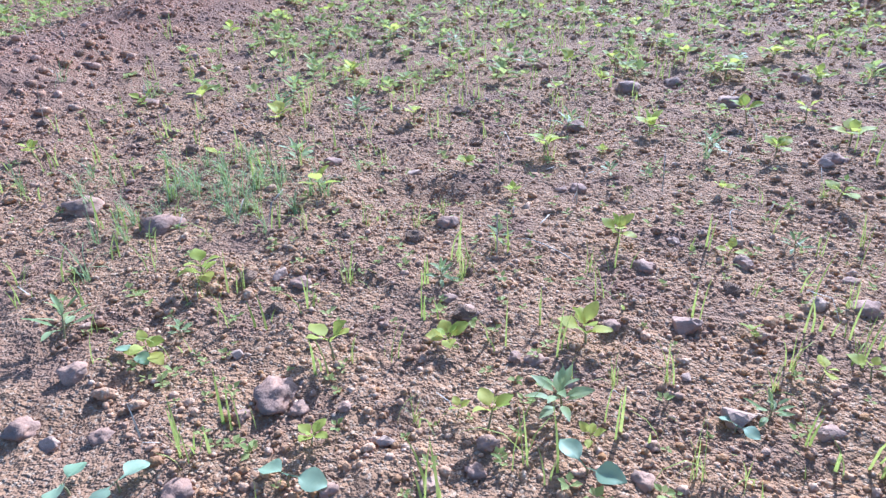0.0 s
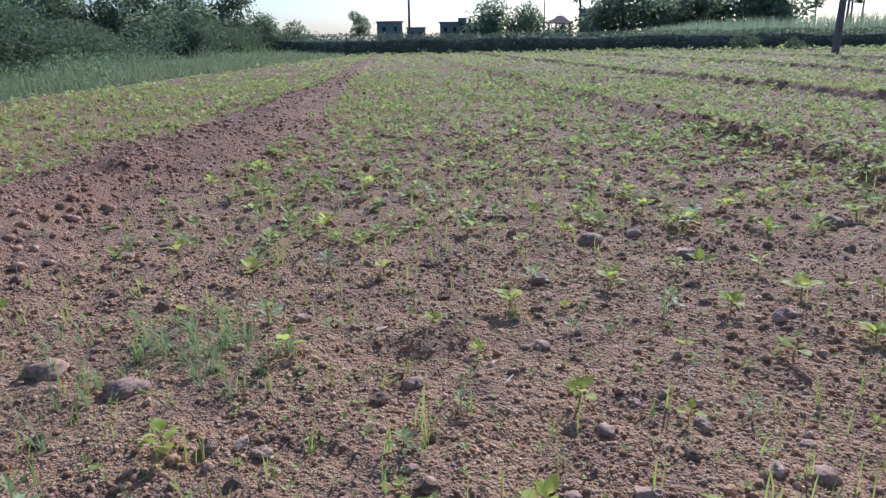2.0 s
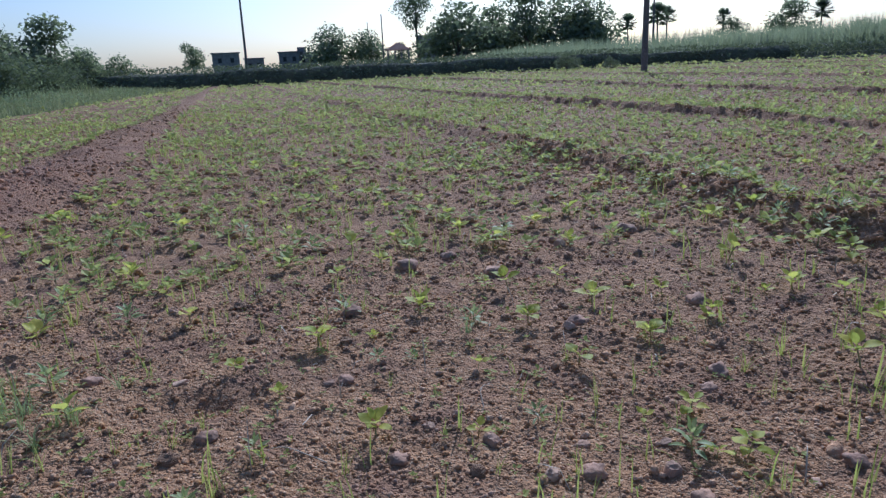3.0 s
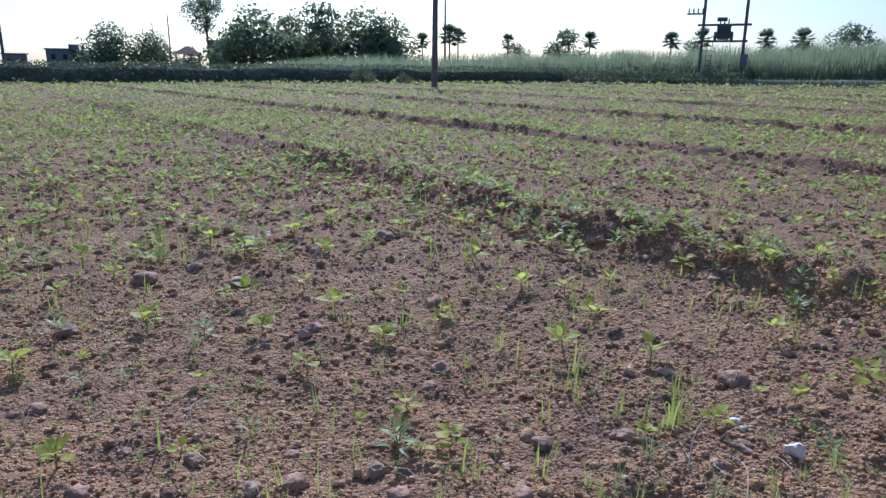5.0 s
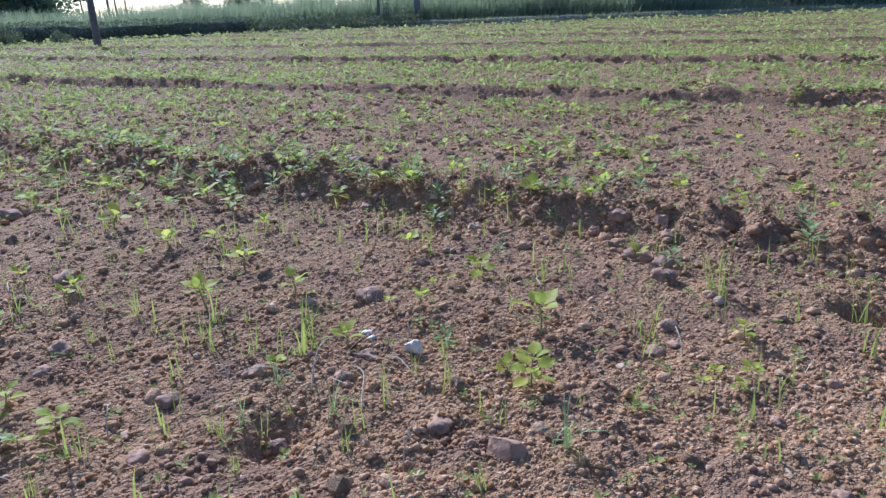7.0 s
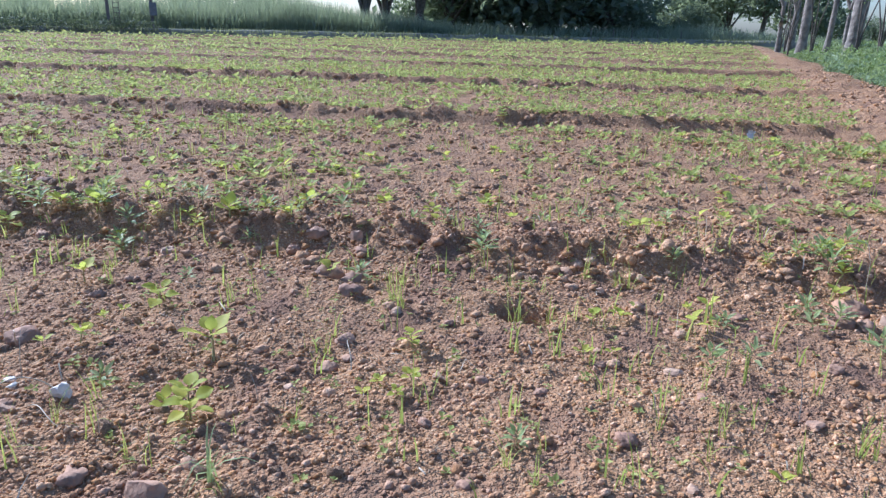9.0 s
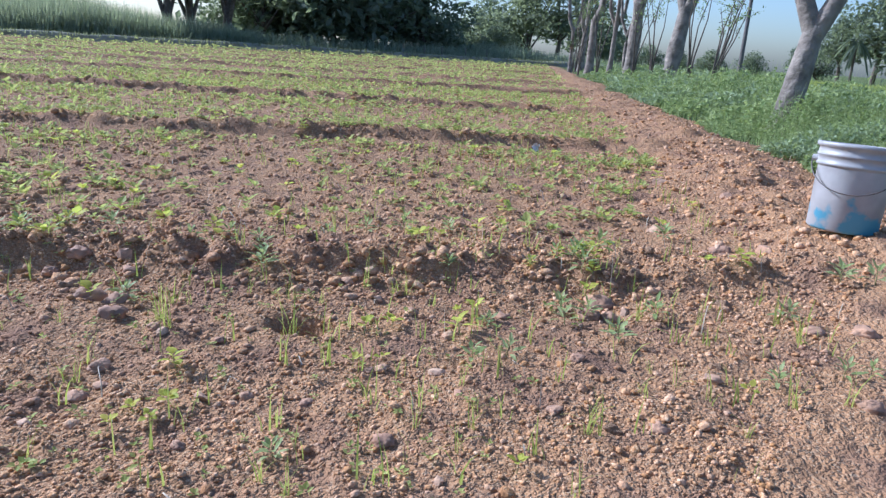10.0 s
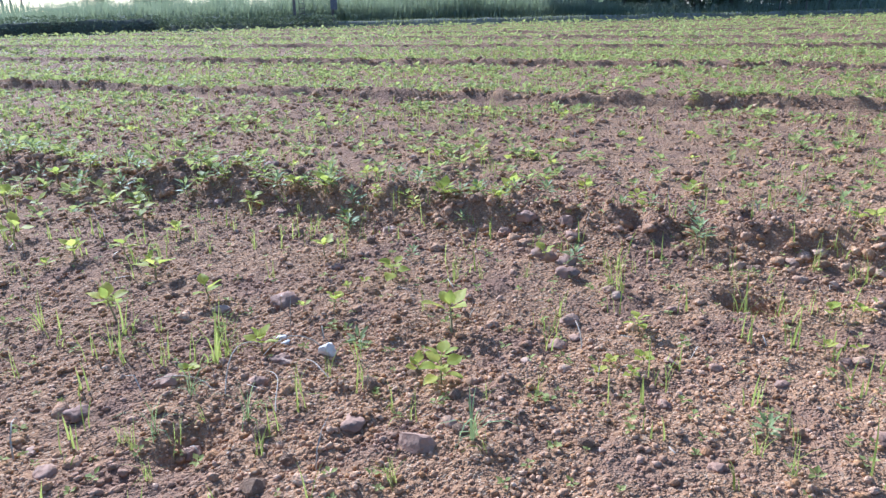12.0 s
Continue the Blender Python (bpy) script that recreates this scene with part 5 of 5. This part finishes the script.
def bank(name, a, b, base, top, h, mat, label):
    """An earth bank along the far edge, rough along its length."""
    pts = [Vector((*p, 0)) for p in EDGE_FAR[a:b + 1]]
    rows = []
    for p, q in zip(pts[:-1], pts[1:]):
        n = max(2, int((q - p).length / 0.5))
        nrm = Vector((-(q - p).y, (q - p).x, 0)).normalized()
        rows += [(p.lerp(q, i / n), nrm) for i in range(n)]
    prof = [(0.0, -0.15), (base * 0.35, h * 0.75), (base * 0.6, h), (base * 0.6 + top, h * 0.95), (base + top + 0.6, -0.15)]
    v = []
    for i, (p, nrm) in enumerate(rows):
        for d, z in prof:
            j = vnoise(np.array([i * 0.35]), np.array([d * 2.0 + z]), 91)[0] - 0.5
            v.append((p + nrm * (d + 0.35 * j))[:2] + (z + 0.3 * h * j,) if z > 0 else (p + nrm * d)[:2] + (z,))
    k = len(prof)
    f = [(i * k + j, (i + 1) * k + j, (i + 1) * k + j + 1, i * k + j + 1) for i in range(len(rows) - 1) for j in range(k - 1)]
    return tagged(new(name, mesh_from(name, np.array(v), np.array(f), mat, True)), label, "earth bank", kind="structure")


M_PATH = plain_material("pale_path", rgb(0.16, 0.155, 0.105), rgb(0.27, 0.25, 0.18), 0.8, 0.95, 0, 0.03)
M_BANK = plain_material("bank_soil", rgb(0.07, 0.075, 0.045), rgb(0.14, 0.135, 0.085), 1.5, 0.95, 0, 0.05)
bank("hedge_bank", 0, 4, 0.8, 1.0, 0.8, M_BANK, "dark overgrown earth bank along the far field edge")
bank("path_bank", 4, 10, 0.7, 2.0, 0.4, M_PATH, "low earth bank carrying a pale path")
p, nrm = along_edge(0, 5, 46000)
d = rng.uniform(-0.2, 2.6, len(p))
z = 0.15 + np.clip(0.45 + d, 0, 0.95) * (0.86 + 0.22 * vnoise(p[:, 0] * 0.5, p[:, 1] * 0.5, 95)) * rng.uniform(0.1, 1.0, len(p)) ** 0.7 * np.where(p[:, 0] > 32, 0.75, 1.0)
v, f = leaves_at(np.stack([p[:, 0] + nrm[:, 0] * d, p[:, 1] + nrm[:, 1] * d, z], -1), rng.uniform(0.08, 0.18, len(p)), 0.9)
stuff("hedge", v, f, M_HEDGE, "dark green hedge growing along the far bank", "hedge")
p, nrm = along_edge(4, 10, 6000)
d = rng.uniform(-0.3, 2.2, len(p))
v, f = blades(p[:, 0] + nrm[:, 0] * d, p[:, 1] + nrm[:, 1] * d, np.full(len(p), 0.25), rng.uniform(0.12, 0.38, len(p)), rng.uniform(0.01, 0.025, len(p)), 0.8)
stuff("bank_grass", v, f, M_VERGE, "dry and green grass on the low far bank", "grass")


def cane(name, a, b, n, d0, d1, h0, h1, label):
    p, nrm = along_edge(a, b, n)
    first, last = np.array(EDGE_FAR[a]), np.array(EDGE_FAR[b])
    ends = np.minimum(np.hypot(*(p - first).T), np.hypot(*(p - last).T))
    d = rng.uniform(d0, d1, n)
    x, y = p[:, 0] + nrm[:, 0] * d, p[:, 1] + nrm[:, 1] * d
    hh = (h0 + (h1 - h0) * fbm(x * 0.12, y * 0.12, 2, 97)) * rng.uniform(0.72, 1.0, n) ** 0.5 * (0.45 + 0.55 * np.clip(ends / 13, 0, 1)) * (0.85 + 0.3 * vnoise(x * 0.5, y * 0.5, 96))
    v, f = blades(x, y, np.zeros(n), hh, rng.uniform(0.015, 0.035, n), 1.0, segs=2)
    stuff(name, v, f, M_CANE, label, "cane")


cane("cane_field", 3, 7, 28000, 3.2, 12, 2.5, 3.6, "tall pale green cane standing beyond the far bank")
cane("cane_field", 6, 10, 12000, 3.0, 12, 1.0, 2.1, "rough pale grass beyond the far path")
cane("cane_field", 2, 5, 16000, 8, 26, 2.2, 3.5, "hazy green tall grass beyond the hedge bank")


def verge():
    n = 22000
    yy = 4 + 36 * rng.power(0.7, n)
    d = 4.2 * rng.uniform(0, 1, n) ** 1.2
    xx = verge_x(yy) - 0.15 - d - 0.5 * fbm(yy * 0.4, yy * 0, 2, 99)
    k = rng.uniform(0.12, 0.42, n) * (0.6 + 0.5 * np.clip(d / 3, 0, 1.4)) * (0.5 + fbm(xx * 0.7, yy * 0.5, 2, 93))
    s = np.clip(yy / 16, 0.8, 3)
    v, f = blades(xx, yy, np.zeros(n), k, 0.006 * s, 0.7, segs=2)
    stuff("verge_grass", v, f, M_VERGE, "rough dull green grass along the field verge", "grass")
    n = 4500
    yy = 6 + 36 * rng.power(0.75, n)
    xx = verge_x(yy) - 4.0 - 3.2 * rng.uniform(0, 1, n)
    v, f = blades(xx, yy, np.zeros(n), rng.uniform(0.3, 1.0, n) * (0.3 + 0.8 * fbm(xx * 0.5, yy * 0.3, 2, 98)), 0.012 * np.clip(yy / 16, 0.8, 3), 0.5)
    stuff("tall_reeds", v, f, M_BUSH, "tall dark reeds and weeds behind the verge", "weeds")
    n = 22000
    yy = 5 + 36 * rng.power(0.7, n)
    xx = verge_x(yy) - 0.2 - 4.5 * rng.uniform(0, 1, n)
    ok = fbm(xx * 0.8, yy * 0.5, 3, 92) > 0.5
    xx, yy = xx[ok], yy[ok]
    v, f = leaves_at(np.stack([xx, yy, rng.uniform(0.03, 1.0, len(xx)) * (fbm(xx * 0.8, yy * 0.5, 3, 92) - 0.35) * 1.9], -1), rng.uniform(0.04, 0.09, len(xx)), 0.9)
    stuff("verge_weeds", v, f, M_WEEDLEAF, "dull green leafy weeds among the verge grass", "weeds")
    n = 24000
    yy = 8 + 34 * rng.power(0.75, n)
    xx = verge_x(yy) - 4.2 - 3.4 * rng.uniform(0, 1, n)
    hh = 1.9 * fbm(xx * 0.6, yy * 0.45, 3, 94) * rng.uniform(0.15, 1, n)
    v, f = leaves_at(np.stack([xx, yy, hh], -1), rng.uniform(0.06, 0.16, n), 0.9)
    stuff("verge_thicket", v, f, M_BUSH, "low dark leafy thicket behind the grass verge", "weeds")


verge()


def roadside_weeds():
    pieces, cool, stems = [], [], []
    for n, x0, x1, depth, size in ((46000, 1.5, 8, 2.6, 0.044), (9000, -7, 1.5, 2.4, 0.07), (20000, 8, 16, 3.2, 0.075), (13000, 16, 34, 3.6, 0.11)):
        x = rng.uniform(x0, x1, n)
        d = depth * rng.uniform(0, 1, n) ** 1.25
        y = weeds_y(x) - d
        hh = (0.10 + 0.40 * np.clip(d / 1.2, 0, 1)) * (0.25 + 1.5 * fbm(x * 1.6, y * 1.6, 3, 101))
        p = np.stack([x, y, hh * rng.uniform(0.1, 1, n) ** 0.6], -1)
        thin = (fbm(x * 1.4 + 5, y * 1.4, 3, 103) + 0.25 * np.clip(d, 0, 1)) > rng.uniform(0.35, 0.7, n)
        blue = vnoise(x * 1.7, y * 1.7, 104) + rng.normal(0, 0.12, n) > 0.58
        sizes = size * rng.uniform(0.5, 1.5, n)
        pieces.append(leaves_at(p[thin & ~blue], sizes[thin & ~blue], 0.95))
        cool.append(leaves_at(p[thin & blue], sizes[thin & blue], 0.95))
        k = rng.choice(n, n // 5)
        stems.append(blades(x[k], y[k], np.zeros(len(k)), hh[k] * rng.uniform(0.8, 1.45, len(k)), np.full(len(k), size * 0.055), 0.4))
    v, f = join(pieces)
    stuff("roadside_weeds", v, f, M_GREENWEED, "dense knee-high leafy green weeds beside the field", "weeds")
    v, f = join(cool)
    stuff("bluish_weeds", v, f, M_WEEDLEAF, "bluish green leafy weeds mixed among the roadside growth", "weeds")
    sv, sf, at = [], [], 0
    for v, f in stems:
        sv.append(v)
        sf += [q + at for q in f]
        at += len(v)
    stuff("weed_stems", np.concatenate(sv), sf, M_BLUEGRASS, "thin green weed stems and grass stalks", "weeds")
    n = 14000
    x = rng.uniform(-6, 60, n)
    y = weeds_y(x) - 3 - 22 * rng.uniform(0, 1, n)
    v, f = blades(x, y, np.zeros(n), rng.uniform(0.1, 0.4, n), rng.uniform(0.008, 0.02, n), 0.6, segs=2)
    stuff("meadow_grass", v, f, M_GRASS, "low green meadow grass beyond the roadside trees", "grass")


roadside_weeds()


# ---- poles and transformer ----
def utility_pole(x, y, h, r, lean, arm, label):
    root = tagged(new("utility_pole"), label, "pole", "power poles beyond the field")
    root.matrix_basis = Matrix.Translation((x, y, -0.1)) @ pose(0, 0, 0, lean[0], lean[1], 0)
    bm = bmesh.new()
    add_tube(bm, (0, 0, 0), (0, 0, h), r * 1.25, r * 0.75, 12)
    part("shaft", bm, M_STEEL, root)
    if arm:
        bm = bmesh.new()
        add_box(bm, (-arm / 2, -0.05 - r, h - 0.75), (arm / 2, 0.04 - r, h - 0.65), 0.01)
        part("crossarm", bm, M_STEEL, root)
        for dx in (-0.46 * arm, 0.46 * arm, 0.0):
            z0 = h - 0.65 if dx else h
            bm = bmesh.new()
            for k, rr in enumerate((0.05, 0.075, 0.06, 0.075, 0.045)):
                add_tube(bm, (dx, -r if dx else 0, z0 + 0.06 * k), (dx, -r if dx else 0, z0 + 0.06 * k + 0.05), rr, rr * 0.7, 10)
            part("insulator", bm, M_PORCELAIN, root)


utility_pole(*polar(0.5, 80), 9.2, 0.12, (0, 0.3), 1.7, "dark power pole with a crossarm and insulators")
utility_pole(14.6, 24.0, 8.0, 0.10, (0, 0.4), 0, "dark steel power pole at the far field edge")
utility_pole(*polar(32.35, 72), 9.0, 0.10, (0, 0), 0, "slim dark power pole behind the hedge")
utility_pole(*polar(64.1, 62), 8.6, 0.15, (0, 1.6), 0.9, "leaning dark power pole beyond the bank")
utility_pole(*polar(114.4, 50), 8.0, 0.12, (0, 0), 0, "slim power pole in the roadside meadow")
utility_pole(*polar(11.3, 128), 9.5, 0.12, (0, 0), 0, "slim distant pole near the open shelter")
utility_pole(*polar(10.2, 150), 9.5, 0.10, (0, 0), 0, "slim distant pole near the open shelter")


def transformer_station():
    """Two poles, cross members, a tank transformer on a platform and a switch box."""
    x, y = polar(53.5, 49)
    root = tagged(new("transformer_station"), "pole-mounted power transformer between two dark steel poles", "transformer")
    root.matrix_basis = Matrix.Translation((x, y, -0.05)) @ pose(0, 0, 0, 0, 0, -53.5)
    for s in (-1, 1):
        bm = bmesh.new()
        add_box(bm, (s * 1.25 - 0.09, -0.13, 0), (s * 1.25 + 0.09, 0.13, 8.4), 0.02)
        part("pole", bm, M_STEEL, root)
    for z, wide in ((2.75, 1.45), (3.75, 1.6), (5.5, 1.6), (6.8, 1.7)):
        for yy in (-0.2, 0.14):
            bm = bmesh.new()
            add_box(bm, (-wide, yy, z), (wide, yy + 0.06, z + 0.12), 0.008)
            part("cross_member", bm, M_STEEL, root)
    bm = bmesh.new()
    add_box(bm, (-0.42, -0.32, 2.9), (0.42, 0.32, 3.85), 0.08)
    for k in range(9):
        add_box(bm, (-0.40 + 0.095 * k, -0.47, 3.0), (-0.375 + 0.095 * k, -0.30, 3.7), 0.008)
        add_box(bm, (-0.40 + 0.095 * k, 0.30, 3.0), (-0.375 + 0.095 * k, 0.47, 3.7), 0.008)
    add_tube(bm, (-0.58, 0, 3.1), (-0.40, 0, 3.1), 0.3, 0.3, 16)
    add_tube(bm, (0.40, 0, 3.1), (0.58, 0, 3.1), 0.3, 0.3, 16)
    tank = part("tank", bm, M_TANK, root, "finned grey oil tank")
    bm = bmesh.new()
    add_tube(bm, (-0.45, 0.1, 4.15), (0.15, 0.1, 4.15), 0.13, 0.13, 16)
    part("conservator", bm, M_TANK, tank)
    for k in range(3):
        bm = bmesh.new()
        for j in range(4):
            add_tube(bm, (-0.25 + 0.25 * k, -0.15, 3.85 + 0.08 * j), (-0.25 + 0.25 * k, -0.15, 3.92 + 0.08 * j), 0.06, 0.035, 10)
        part("bushing", bm, M_PORCELAIN, tank)
    bm = bmesh.new()
    add_box(bm, (-2.3, -0.05, 4.45), (-1.2, 0.05, 4.55), 0.01)
    part("switch_arm", bm, M_STEEL, root)
    for k in range(4):
        for x0, z0 in ((-2.2 + 0.28 * k, 4.55), (-0.8 + 0.5 * k, 5.62)):
            bm = bmesh.new()
            for j in range(3):
                add_tube(bm, (x0, 0, z0 + 0.1 * j), (x0, 0, z0 + 0.09 + 0.1 * j), 0.06, 0.035, 10)
            part("insulator", bm, M_PORCELAIN, root)
    bm = bmesh.new()
    add_box(bm, (1.12, -0.42, 1.2), (1.55, -0.13, 2.0), 0.02)
    part("switch_box", bm, M_TANK, root)
    bm = bmesh.new()
    for k in range(7):
        add_box(bm, (-0.95, -0.03, 0.7 + 0.3 * k), (-0.6, 0.03, 0.74 + 0.3 * k))
    for xx in (-0.95, -0.62):
        add_box(bm, (xx, -0.03, 0.2), (xx + 0.04, 0.03, 2.75))
    part("ladder", bm, M_STEEL, root)


transformer_station()


# ---- far buildings ----
def house(yaw, r, w, d, h, upper, label, openings=2):
    root = tagged(new("house"), label, "house", "distant houses")
    x, y = polar(yaw, r)
    root.matrix_basis = Matrix.Translation((x, y, 0)) @ pose(0, 0, 0, 0, 0, -yaw)
    bm = bmesh.new()
    add_box(bm, (-w / 2, -d / 2, -0.2), (w / 2, d / 2, h), 0.03)
    if upper:
        add_box(bm, (-w / 2, -d / 2 + 0.5, h - 0.02), (-w / 2 + w * 0.45, d / 2, h + upper), 0.03)
    wall = part("wall", bm, M_WALL, root)
    bm = bmesh.new()
    add_box(bm, (-w / 2 - 0.25, -d / 2 - 0.25, h + 0.004), (w / 2 + 0.25, d / 2 + 0.25, h + 0.18), 0.02)
    part("roof", bm, M_WALL, root, "flat concrete roof slab")
    for k in range(openings):
        bm = bmesh.new()
        xx = -w / 2 + w * (k + 0.6) / (openings + 0.2)
        add_box(bm, (xx - 0.35, -d / 2 - 0.04, h - 1.8), (xx + 0.35, -d / 2 + 0.05, h - 0.9), 0.01)
        part("window", bm, M_DARK, root)


house(-0.9, 150, 5.2, 5, 4.3, 0, "plain flat-roofed village house in the distance")
house(3.9, 152, 4.2, 5, 4.1, 0, "low flat-roofed village house in the distance")
house(5.3, 154, 4.0, 5, 3.9, 1.2, "stepped flat-roofed village house beside trees")
house(1.2, 158, 4.0, 5, 3.2, 0, "small flat-roofed outbuilding in the distance")
house(14.9, 135, 4.2, 4, 5.6, 0, "tall pale village house half hidden by trees")


def shelter(yaw, r):
    root = tagged(new("open_shelter"), "open-sided shelter with a pitched clay roof on posts", "shelter")
    x, y = polar(yaw, r)
    root.matrix_basis = Matrix.Translation((x, y, 0)) @ pose(0, 0, 0, 0, 0, -yaw)
    bm = bmesh.new()
    add_box(bm, (-2.2, -2.2, -0.2), (2.2, 2.2, 1.5), 0.05)
    part("plinth", bm, M_WALL, root)
    for px in (-1.9, -0.6, 0.6, 1.9):
        for py in (-1.9, 1.9):
            bm = bmesh.new()
            add_box(bm, (px - 0.12, py - 0.12, 1.504), (px + 0.12, py + 0.12, 3.3), 0.02)
            part("post", bm, M_WALL, root)
    bm = bmesh.new()
    bmesh.ops.create_cone(bm, cap_ends=True, segments=4, radius1=3.5, radius2=0.3, depth=1.3, matrix=Matrix.Translation((0, 0, 3.92)) @ pose(0, 0, 0, 0, 0, 45))
    part("roof", bm, M_ROOF, root)


shelter(12.5, 132)

# ---- pale boulders and stakes by the far edge ----
for i, (yaw, r, s) in enumerate([(79.9, 57, 0.7), (83.8, 56, 0.45), (85.6, 57, 0.6)]):
    v, f = rock(3, 500 + i, 0.5, 0.4)
    ob = tagged(new("boulder", mesh_from("boulder", v * s, f, M_PALE_STONE, True)), "pale boulder lying at the far edge of the field", "boulder")
    x, y = polar(yaw, r)
    ob.matrix_basis = Matrix.Translation((x, y, 0.1))

# ---- stakes along the far end ----
for i, yaw in enumerate((88.5, 90.2, 91.6, 93.5, 95.2)):
    x, y = polar(yaw, 56 + 0.8 * i)
    bm = bmesh.new()
    add_tube(bm, (0, 0, -0.1), (0.04, 0.02, 0.85), 0.045, 0.03, 8)
    me = bpy.data.meshes.new("stake")
    bm.to_mesh(me)
    bm.free()
    me.materials.append(M_BARK)
    tagged(new("stake", me), "short pale wooden stake at the field end", "stake", "stakes at the field end").matrix_basis = Matrix.Translation((x, y, 0.2))

# ---- single clods that can be picked out ----
clod_shapes = []
for i in range(8):
    v, f = rock(2, 700 + i, 0.75, 0.45)
    clod_shapes.append(mesh_from("clod", v, f, M_CLOD, False))
cx, cy = sector(400, 0.8, 4.2)
keep = roughness_of(cx, cy) > rng.uniform(0.2, 1.4, 400)
for x, y in list(zip(cx[keep], cy[keep]))[:250]:
    s = random.uniform(0.010, 0.021)
    ob = new("clod", random.choice(clod_shapes))
    ob.parent = ground
    ob.matrix_basis = Matrix.Translation((x, y, ground_z(x, y) + 0.2 * s)) @ pose(0, 0, 0, random.uniform(-20, 20), random.uniform(-20, 20), random.uniform(0, 360)) @ Matrix.Scale(s, 4)
